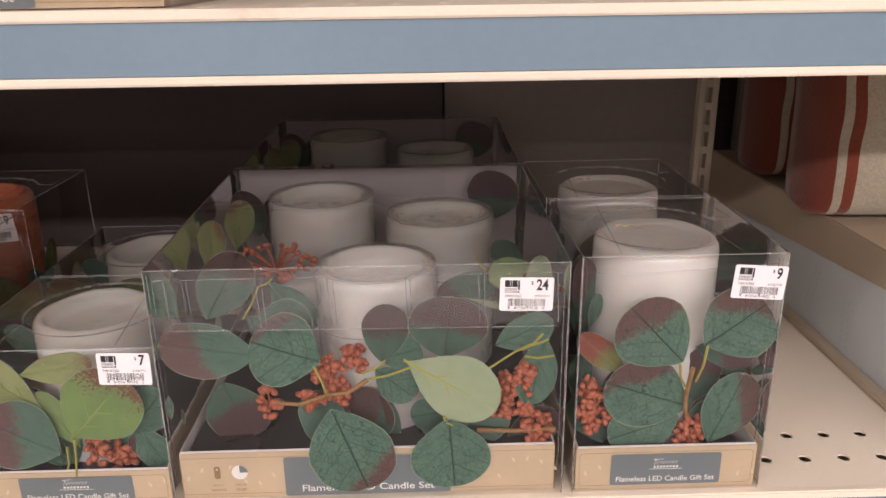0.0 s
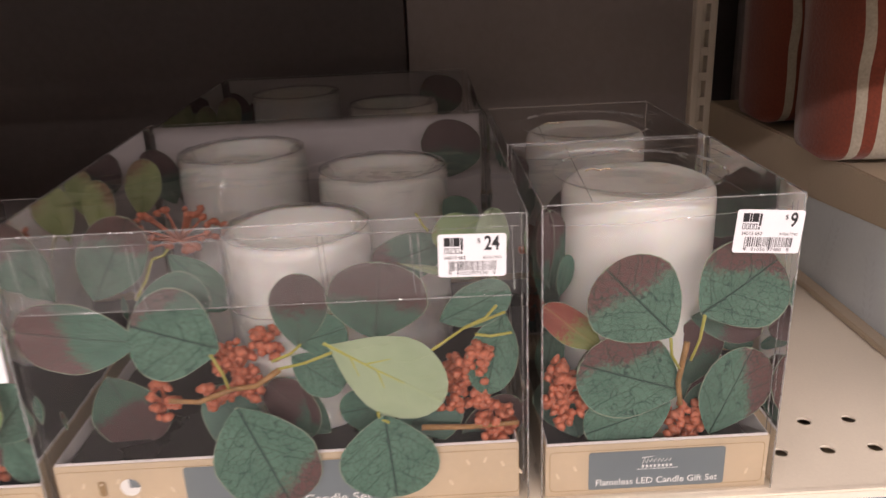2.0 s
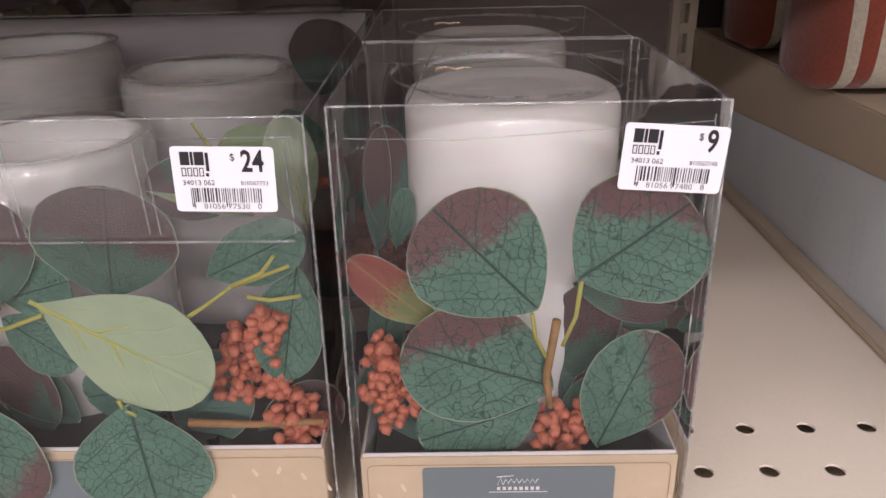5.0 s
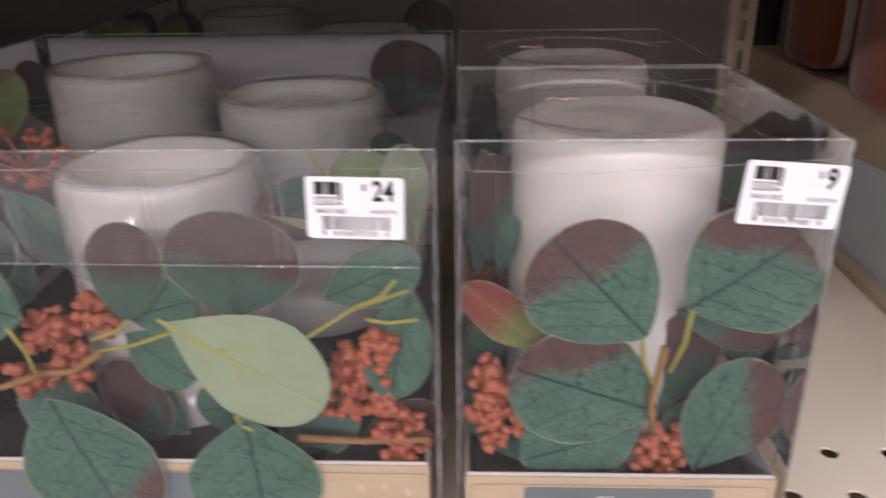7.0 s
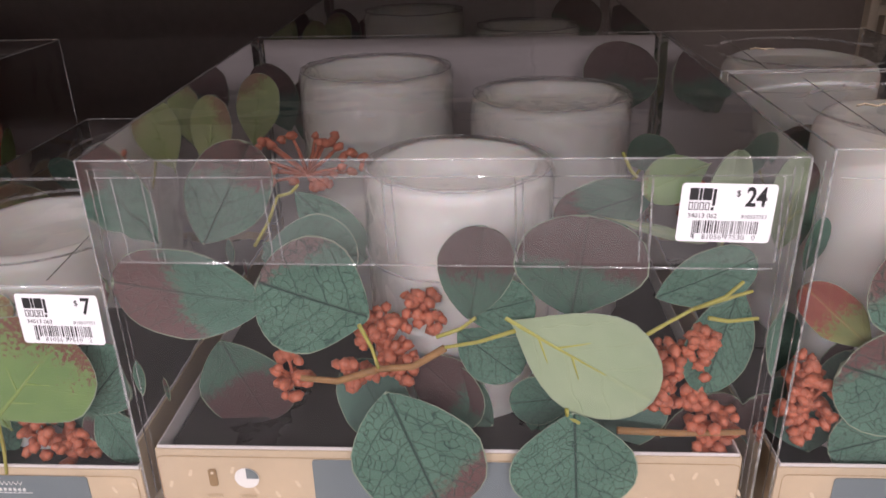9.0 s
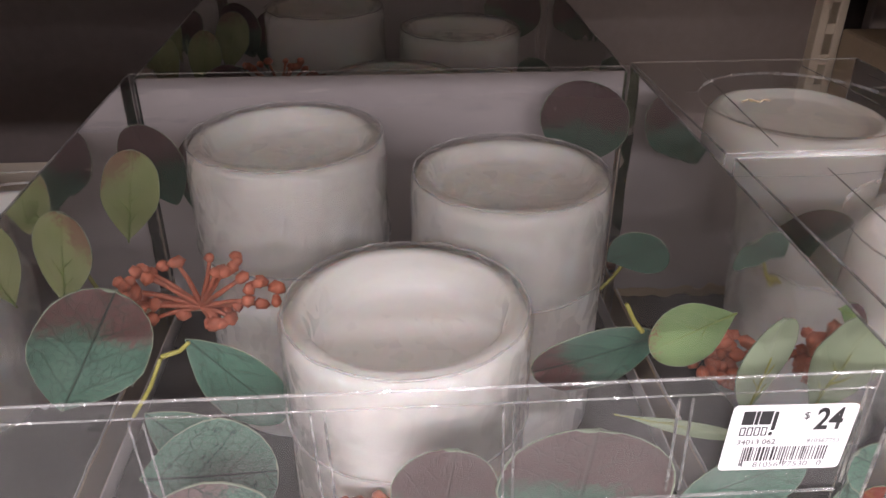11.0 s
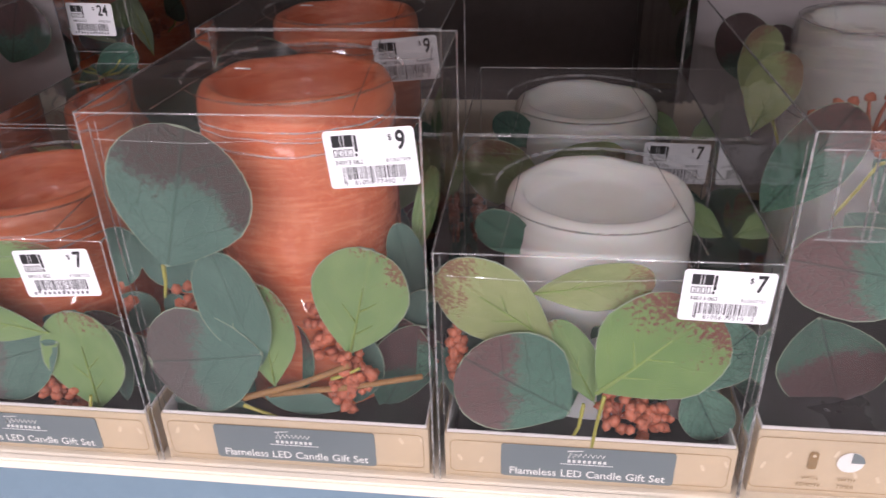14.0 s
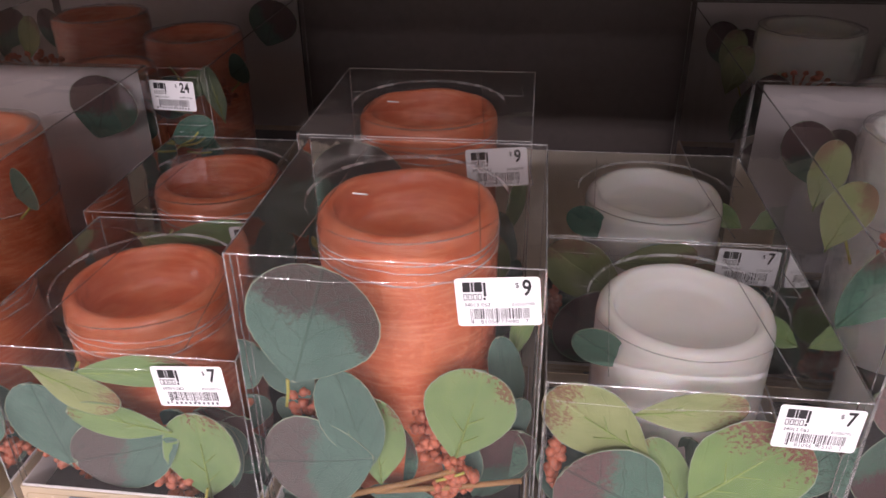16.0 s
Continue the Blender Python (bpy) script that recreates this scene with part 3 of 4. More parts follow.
# ---------------------------------------------------------------- leaves, berries, stems
def leaf_bm(cup, curl, skew, taper, nu=14, nv=9):
    """A round cloth leaf of length 1 along +y and width 1, faces towards +z, with a thin pale cut edge."""
    bm = bmesh.new()
    th = 0.011
    layers = []
    for lift in (th / 2, -th / 2):
        rows = []
        for i in range(nu + 1):
            a = math.pi * i / nu
            u = 0.5 - 0.5 * math.cos(a)
            low, top = math.sin(min(1.0, u / 0.57) * math.pi / 2), max(0.0, 1 - (max(0.0, u - 0.57) / 0.43) ** 2.15) ** 0.5
            half = 0.53 * max(0.012, low ** (0.80 + 1.3 * taper) * top) * (1 - 0.25 * taper + 0.020 * math.sin(7 * u + 9 * cup) + 0.012 * math.sin(17 * u + 5 * skew))
            row = []
            for j in range(nv + 1):
                v = (-1, -0.98, -0.72, -0.42, -0.12, 0.12, 0.42, 0.72, 0.98, 1)[j]
                x = half * v + skew * math.sin(math.pi * u) * 0.06
                z = cup * (2 * half * v) ** 2 * 0.06 + curl * (u - 0.2) ** 2 * 0.22 + 0.013 * math.sin(5 * v + 4 * u) - 0.015 * math.exp(-(v * 5) ** 2)
                row.append(bm.verts.new((x, u, z + lift)))
            rows.append(row)
        layers.append(rows)
    top, low = layers
    for rows, flip in ((top, False), (low, True)):
        for i in range(nu):
            for j in range(nv):
                q = [rows[i][j], rows[i][j + 1], rows[i + 1][j + 1], rows[i + 1][j]]
                bm.faces.new(q[::-1] if flip else q).material_index = 1 if j in (0, nv - 1) or i in (0, nu - 1) else 0
    ring = [(i, 0) for i in range(nu)] + [(nu, j) for j in range(nv)] + [(i, nv) for i in range(nu, 0, -1)] + [(0, j) for j in range(nv, 0, -1)]
    for (i, j), (k, l) in zip(ring, ring[1:] + ring[:1]):
        f = bm.faces.new((top[i][j], top[k][l], low[k][l], low[i][j]))
        f.material_index = 1
    bmesh.ops.recalc_face_normals(bm, faces=bm.faces[:])
    return bm


LEAF_SHAPES = {}
for kind, material in LEAF.items():
    LEAF_SHAPES[kind] = [to_mesh("leaf", leaf_bm(c, k, s, {"P": 0.26, "G": 0.12, "B": 0.12, "O": 0.16, "R": 0.4}.get(kind, 0.0)), [material, LEAF_RIM], True) for c, k, s in ((0.5, 0.15, 0.4), (-0.35, -0.2, -0.5), (0.7, -0.1, 0.0))]


def rib_bm():
    """The moulded midrib and short side ribs on the back of a green leaf."""
    rods = [rod_bm([(0, -0.02, 0.004), (0.004, 0.3, 0.012), (-0.004, 0.66, 0.008)], 0.020, 0.006, 6)]
    for y, x1, y1 in ((0.20, 0.17, 0.34), (0.33, -0.19, 0.47), (0.43, 0.16, 0.55)):
        rods.append(rod_bm([(0, y, 0.008), (x1 * 0.5, (y + y1) / 2, 0.012), (x1, y1, 0.004)], 0.010, 0.004, 5))
    return join(*rods)


RIB = {k: to_mesh("midrib", rib_bm(), m, True) for k, m in (("P", RIB_YELLOW), ("G", RIB_GREEN), ("B", RIB_GREEN), ("O", RIB_GREEN))}


def add_leaf(parent, row, n, width, height):
    bx, by, bz, tx, ty, tz, w, kind = row
    b, tip = Vector((bx, by, bz)), Vector((tx, ty, tz))
    flat = 0.35 if max(by, ty) < 0.0045 else 1.0
    reach = 0.5 * w * abs((tip - b).normalized().z)
    lo, hi = min(bx, tx, (bx + tx) / 2 - reach), max(bx, tx, (bx + tx) / 2 + reach)
    push = max(0.0, 0.003 - lo) - max(0.0, hi - (width - 0.003))
    b.x += push
    tip.x += push
    reach = 0.5 * w * abs((tip - b).normalized().x)
    drop = max(0.0, max(b.z, tip.z, (b.z + tip.z) / 2 + reach) - (height - 0.005))
    b.z -= drop
    tip.z -= drop
    ax = tip - b
    b -= ax * 0.03
    size, w = ax.length * 1.07, w * 1.06
    ax.normalize()
    nrm = Vector((0.03 * math.sin(n * 2.4), -1, 0.04 * math.cos(n * 1.7)) if by < 0.019 else (0.3 * math.sin(n * 2.4), -1, 0.35 * math.cos(n * 1.7)))
    nrm = (nrm - nrm.dot(ax) * ax).normalized()
    side = ax.cross(nrm)
    m = Matrix((side, ax, nrm)).transposed().to_4x4()
    m.translation = b
    me = LEAF_SHAPES[kind][n % 3]
    leaf = part("leaf", me, None, parent, m=m @ Matrix.Diagonal((w, size, 0.5 * (w + size) * flat, 1)))
    if kind in RIB:
        part("midrib", RIB[kind], None, leaf)


def bead_bm():
    bm = bmesh.new()
    bmesh.ops.create_icosphere(bm, subdivisions=1, radius=1)
    for v in bm.verts:
        v.co *= 1 + 0.15 * math.sin(7 * v.co.x + 3 * v.co.z)
    return bm


bead_me = to_mesh("bead", bead_bm(), BERRY)


def berry_mesh(rx, rz, rng):
    """A cluster of small knobbly berries on forked twigs."""
    bm = bmesh.new()
    count = int(max(20, min(80, rx * rz * 4.2e5)))
    foot = Vector((0, 0.002, -rz))
    spray = rx > 0.02
    if spray:
        count = 46
    for k in range(count):
        a, r = rng.uniform(0, 2 * math.pi), rng.random() ** 0.5
        r = 0.55 + 0.45 * r if spray else r
        c = Vector((rx * r * math.cos(a), rng.uniform(-0.3, 0.9) * min(rx, 0.008), rz * r * math.sin(a)))
        s = rng.uniform(0.0017, 0.0026)
        me = bead_me.copy()
        me.transform(Matrix.Translation(c) @ Euler((rng.random() * 6, rng.random() * 6, rng.random() * 6)).to_matrix().to_4x4() @ Matrix.Diagonal((s, s, s * rng.uniform(1.1, 1.6), 1)))
        bm.from_mesh(me)
        bpy.data.meshes.remove(me)
        if k % (2 if spray else 4) == 0:
            rod = rod_bm([foot * 0.6 + Vector((0, 0.003, 0)), (foot * 0.3 + c * 0.6) + Vector((0, 0.003, 0)), c], 0.0011 if spray else 0.0008, 0.0006, 5)
            tmp = bpy.data.meshes.new("twig")
            rod.to_mesh(tmp)
            rod.free()
            bm.from_mesh(tmp)
            bpy.data.meshes.remove(tmp)
    return to_mesh("berry_cluster", bm, BERRY, True)


def greenery(parent, leaves, berries, stems, seed, width, height):
    rng = random.Random(seed)
    layer = 0.0026
    for n, row in enumerate(leaves):
        if 0.0025 < row[1] < 0.018:          # front leaves lie one behind the other against the film
            row = (row[0], layer + 0.0012, row[2], row[3], layer, *row[5:])
            layer += 0.0017
        add_leaf(parent, row, n + seed, width, height)
    for x, y, z, rx, rz in berries:
        tagged(part("berry_cluster", berry_mesh(rx, rz, rng), None, parent, "orange artificial berries on twigs", m=pose(min(max(x, rx + 0.003), width - rx - 0.003), y, min(z, height - rz - 0.004))), kind="stuff")
    for k, (x, y, z, u, v) in enumerate(stems):
        y = max(0.0016, y - 0.005) if y < 0.02 else y
        woody = math.hypot(u - x, v - z) > 0.026 and y < 0.03
        mid = Vector(((x + u) / 2 + rng.uniform(-0.002, 0.002), y + 0.001, (z + v) / 2 + rng.uniform(-0.005, -0.001) * (1 if woody else 0.4)))
        r = 0.0015 if woody else 0.0008
        a, c = Vector((x, y, z)), Vector((u, y, v))
        pts = [a, a.lerp(mid, 0.5), mid, mid.lerp(c, 0.5), c]
        part("stem", rod_bm(pts, r, r * 0.8, 7), WOOD_STEM if woody else GREEN_STEM, parent, smooth=True)


# ---------------------------------------------------------------- candles, trays, film, stickers
def candle_mesh(r, h, material, seed, dish, n=48):
    """A hollow-topped pillar: straight wall, rounded uneven rim, dished top."""
    bm = bmesh.new()
    prof = [(0.0, 0.0), (r - 0.001, 0.0), (r, 0.0015), (r, h * 0.33), (r, h * 0.66), (r, h - 0.007), (r - 0.0006, h - 0.0036), (r - 0.0021, h - 0.0012), (r - 0.0042, h - 0.0001),
            (r - 0.0062, h - 0.0003), (r - 0.0070, h - 0.0012), (r - 0.0080, h - 0.35 * dish), (r - 0.0091, h - 0.75 * dish), (r - 0.0120, h - 0.95 * dish), (r * 0.3, h - dish)]
    rings = []
    for k, (pr, pz) in enumerate(prof[1:]):
        ring = []
        for i in range(n):
            a = 2 * math.pi * i / n
            wob = noise.noise(Vector((math.cos(a) * 1.6, math.sin(a) * 1.6, seed)))
            dz = 0.0011 * wob if 4 <= k <= 9 else 0
            dr = 0.0007 * wob if k >= 7 else 0.0
            ring.append(bm.verts.new(((pr + dr) * math.cos(a), (pr + dr) * math.sin(a), pz + dz)))
        rings.append(ring)
    for a, b in zip(rings, rings[1:]):
        for i in range(n):
            bm.faces.new((a[i], a[(i + 1) % n], b[(i + 1) % n], b[i]))
    bm.faces.new(rings[0][::-1])
    bm.faces.new(rings[-1])
    return to_mesh("candle", bm, material, True)


def wrap_mesh(r, h, n=64):
    """Loose clear shrink wrap over the top of a candle: rippled sleeve, folded in over the rim, with a gathered seam."""
    bm = bmesh.new()
    rows = [(r + 0.0007, h * (0.72 + 0.04 * k)) for k in range(7)] + [(r + 0.0004, h - 0.0022), (r - 0.0014, h + 0.0006), (r - 0.0060, h + 0.0008)]
    rings = []
    for k, (pr, pz) in enumerate(rows):
        ring = []
        for i in range(n):
            a = 2 * math.pi * i / n
            fold = noise.noise(Vector((math.cos(a) * 5, math.sin(a) * 5, k * 0.35)))
            ring.append(bm.verts.new(((pr + 0.0006 * fold) * math.cos(a), (pr + 0.0006 * fold) * math.sin(a), pz + 0.0008 * fold * (k > 5))))
        rings.append(ring)
    for a, b in zip(rings, rings[1:]):
        for i in range(n):
            bm.faces.new((a[i], a[(i + 1) % n], b[(i + 1) % n], b[i]))
    return to_mesh("shrink_wrap", bm, SHRINK, True)


def wrap_seam_mesh(r, h):
    """The gathered lower edge of the wrap and its crease along the rim."""
    hoop = [((r + 0.0009) * math.cos(a), (r + 0.0009) * math.sin(a), h * 0.715 + 0.0010 * noise.noise(Vector((math.cos(a) * 3, math.sin(a) * 3, r * 90 + h)))) for a in (2 * math.pi * i / 60 for i in range(61))]
    rim = [((r - 0.0008) * math.cos(a), (r - 0.0008) * math.sin(a), h + 0.0006 + 0.0011 * noise.noise(Vector((math.cos(a) * 5, math.sin(a) * 5, 7)))) for a in (2 * math.pi * i / 60 for i in range(61))]
    return to_mesh("wrap_seam", join(rod_bm(hoop, 0.00045, 0.00045, 5), rod_bm(rim, 0.0004, 0.0004, 5)), WRAP, True)


def pane_bm(a, b, c, d, n=6, warp=0.0006, seed=0):
    """A film pane between four corners, very slightly wavy."""
    bm = bmesh.new()
    a, b, c, d = map(Vector, (a, b, c, d))
    nrm = (b - a).cross(d - a).normalized()
    g = [[bm.verts.new(a.lerp(b, i / n).lerp(d.lerp(c, i / n), j / n) + nrm * (warp * noise.noise(Vector((i * 0.7, j * 0.7, seed))) if 0 < i < n and 0 < j < n else 0))
          for j in range(n + 1)] for i in range(n + 1)]
    for i in range(n):
        for j in range(n):
            bm.faces.new((g[i][j], g[i + 1][j], g[i + 1][j + 1], g[i][j + 1]))
    return bm


def bar_bm(a, b, r):
    return rod_bm([a, b], r, r, 4)


def sleeve(parent, w, d, h, seed, sag=0.0):
    """Clear folding box: five panes, their creased edges and the lid's tabs."""
    P = {(i, j, k): (i * w, j * d, k * (h - sag * (1 - j))) for i in (0, 1) for j in (0, 1) for k in (0, 1)}
    part("front_film", pane_bm(P[0, 0, 0], P[1, 0, 0], P[1, 0, 1], P[0, 0, 1], seed=seed), FILM, parent, smooth=True)
    part("back_film" , pane_bm(P[1, 1, 0], P[0, 1, 0], P[0, 1, 1], P[1, 1, 1], seed=seed + 3), FILM, parent, smooth=True)
    part("side_film", pane_bm(P[0, 1, 0], P[0, 0, 0], P[0, 0, 1], P[0, 1, 1], seed=seed + 5), SIDE_FILM, parent, smooth=True)
    part("side_film", pane_bm(P[1, 0, 0], P[1, 1, 0], P[1, 1, 1], P[1, 0, 1], seed=seed + 7), SIDE_FILM, parent, smooth=True)
    part("top_film", pane_bm(P[0, 0, 1], P[1, 0, 1], P[1, 1, 1], P[0, 1, 1], seed=seed + 9, warp=0.0012), LID_FILM, parent, smooth=True)
    for gx in (0.0012, w - 0.0012):
        part("glue_flap_edge", bar_bm((gx, 0.0085, 0.006), (gx, 0.0085, h - sag - 0.006), 0.00026), FOLD, parent)
    r = 0.00040
    edges = [((0, 0, 0), (0, 0, 1)), ((1, 0, 0), (1, 0, 1)), ((0, 1, 0), (0, 1, 1)), ((1, 1, 0), (1, 1, 1)),
             ((0, 0, 1), (1, 0, 1)), ((0, 1, 1), (1, 1, 1)), ((0, 0, 1), (0, 1, 1)), ((1, 0, 1), (1, 1, 1))]
    for a, b in edges:
        part("fold", bar_bm(P[a], P[b], r), FOLD, parent)


def lid_tabs(parent, w, d, h):
    """The tuck-in tabs of the lid: thin cut lines on the top and front."""
    z = h - 0.0008
    pts = [((w * 0.80, d * 0.06, z), (w * 0.72, d * 0.93, z)), ((w * 0.80, d * 0.62, z), (w * 0.95, d * 0.62, z)), ((w * 0.95, d * 0.62, z), (w * 0.93, d * 0.8, z)),
           ((w * 0.16, d * 0.62, z), (w * 0.10, d * 0.62, z)), ((w * 0.2, d * 0.06, z), (w * 0.26, d * 0.93, z)),
           ((0.004, 0.0012, h - 0.0095), (w * 0.33, 0.0012, h - 0.0105)), ((w * 0.33, 0.0012, h - 0.0105), (w - 0.004, 0.0012, h - 0.0062))]
    for a, b in pts:
        part("tab_crease", bar_bm(a, b, 0.00022), FOLD, parent)


def front_flap(parent, w, h):
    """The folded hanging flap behind the upper front of the large box."""
    y, z0 = 0.0022, h - 0.037
    part("flap", pane_bm((0.007, y, z0), (w - 0.004, y, z0), (w - 0.001, y, h - 0.001), (0.004, y, h - 0.001), 10, 0.0012, 4), FLAP, parent, smooth=True)
    part("flap_edge", bar_bm((0.007, y, z0), (w - 0.006, y, z0 - 0.002), 0.0005), FOLD, parent)
    part("flap_edge", bar_bm((0.004, y, h - 0.0065), (w - 0.004, y, h - 0.0065), 0.0003), FOLD, parent)
    for x in (0.0110, 0.0210, 0.0233, 0.0608, 0.0640, 0.1000, 0.1030, 0.1428, 0.1452, 0.1830, 0.1862, 0.2270):
        part("flap_crease", bar_bm((x, y - 0.0006, z0 + 0.001), (x - 0.001, y - 0.0006, h - 0.007), 0.00036), FOLD, parent)


def brand_marks(parent, x, y, z, s):
    """The brand line as plain shapes: a wavy stroke over a row of small bars and a rule."""
    pts = [(x + s * (-0.0085 + 0.0011 * k), y, z + s * (0.0044 + (0.0013 if k % 2 else -0.0013) * (1.4 if k < 3 else 0.8))) for k in range(16)]
    part("brand_stroke", rod_bm(pts, 0.00032 * s, 0.00022 * s, 4), WHITE_INK, parent, smooth=True)
    part("brand_stroke", rod_bm([(x - s * 0.009, y, z + s * 0.0066), (x - s * 0.002, y, z + s * 0.0072)], 0.0003 * s, 0.0002 * s, 4), WHITE_INK, parent)
    part("brand_bars", join(*[box_bm(x + s * (-0.0088 + 0.0023 * k), x + s * (-0.0074 + 0.0023 * k), y - 0.0001, y + 0.0001, z - s * 0.0001, z + s * 0.0015) for k in range(8)]), WHITE_INK, parent)
    part("brand_rule", box_bm(x - s * 0.012, x + s * 0.012, y - 0.0001, y + 0.0001, z - s * 0.0013, z - s * 0.001), WHITE_INK, parent)


def tray(parent, w, d, h, badge_x, badge_w, words, wide=False):
    """Kraft card base: outer walls, white inside, printed border, grey badge."""
    t0, t = (0.0040 if wide else 0.0020), 0.0008
    base = part("tray", join(box_bm(t0, w - t0, t0, t0 + t, 0.0006, h, 0.0002), box_bm(t0, w - t0, d - t0 - t, d - t0, 0.0006, h, 0.0002),
                             box_bm(t0, t0 + t, t0 + t, d - t0 - t, 0.0006, h), box_bm(w - t0 - t, w - t0, t0 + t, d - t0 - t, 0.0006, h),
                             box_bm(t0, w - t0, t0, d - t0, 0.0002, 0.0012)), KRAFT, parent, "kraft card tray base with printed border")
    i = t0 + t
    part("tray_lining", join(box_bm(i, w - i, i, i + 0.0005, 0.0014, h + 0.0012), box_bm(i, i + 0.0005, i + 0.0006, d - i, 0.0014, h + 0.0012),
                             box_bm(w - i - 0.0005, w - i, i + 0.0006, d - i, 0.0014, h + 0.0012)), WHITE_CARD, parent, "white inner lining of tray")
    part("insert", box_bm(i + 0.002, w - i - 0.002, i + 0.002, d - i, 0.0014, h * (0.86 if wide else 0.6), 0.0008), BLACK_CARD, parent, "black card insert")
    m = pose(w / 2, t0 - 0.0001, h / 2)
    part("printed_border", frame_bm(w - 0.008, h - 0.006, 0.0025, 0.0003), KRAFT_LINE, base, m=m)
    rng = random.Random(int(w * 1000) + int(badge_x * 1000))
    for k in range(int(w / 0.0085)):
        sx, sz = 0.008 + k * 0.0085, h * (0.3 + 0.45 * rng.random())
        if abs(sx - badge_x) > badge_w / 2 + 0.003:
            part("printed_leaf", plate_bm(0.0013, 0.0034, 0.0006, 0.0001, 2), KRAFT_SPOT, base, m=pose(sx, t0 - 0.00008, sz, 0, rng.choice((-25, 20))))
    bz = h * 0.48 - (0.001 if wide else 0.0)
    bh = h * 0.74 if not wide else h * 0.86
    part("badge", plate_bm(badge_w, bh, 0.0016, 0.0003), BADGE, base, "grey printed badge", m=pose(badge_x, t0 - 0.0001, bz))
    size = 0.0051 if not wide else 0.0066
    me = text_mesh(words, size, WHITE_INK, bold=0.00006)
    span = max(v.co.x for v in me.vertices) - min(v.co.x for v in me.vertices)
    want = badge_w * (0.90 if not wide else 0.80)
    part("writing", me, None, base, m=pose(badge_x, t0 - 0.0007, bz - bh * 0.31) @ Matrix.Diagonal((want / span, 1, 1, 1)))
    brand_marks(base, badge_x, t0 - 0.0007, bz + bh * 0.06, 0.85 if not wide else 1.15)
    return base


def feature_icons(base, x, h):
    """Small printed remote and clock with their words."""
    y = 0.0030
    part("remote_icon", join(plate_bm(0.0034, 0.0085, 0.0012), ), BROWN_INK, base, m=pose(x, y + 0.0006, h * 0.58))
    part("remote_buttons", join(plate_bm(0.0012, 0.0012, 0.0005), ), KRAFT_SPOT, base, m=pose(x, y + 0.0003, h * 0.66))
    bm = bmesh.new()
    bmesh.ops.create_circle(bm, cap_ends=True, radius=0.0049, segments=28, matrix=pose(x + 0.0135, y + 0.0005, h * 0.58, 90))
    part("clock_icon", bm, WHITE_INK, base)
    bm = bmesh.new()
    c = bm.verts.new((x + 0.0135, y + 0.0002, h * 0.58))
    arc = [bm.verts.new((x + 0.0135 + 0.0049 * math.sin(a), y + 0.0002, h * 0.58 + 0.0049 * math.cos(a))) for a in (math.pi / 2 * k / 8 for k in range(9))]
    for a, b in zip(arc, arc[1:]):
        bm.faces.new((c, a, b))
    part("clock_sector", bm, BADGE, base)
    for dx, words in ((0, "WITH"), (0.0135, "WITH")):
        part("writing", text_mesh(words, 0.0024, BROWN_INK), None, base, m=pose(x + dx, y, h * 0.31))
    for dx, words in ((0, "REMOTE"), (0.0135, "TIMER")):
        part("writing", text_mesh(words, 0.0024, BROWN_INK), None, base, m=pose(x + dx, y, h * 0.20))


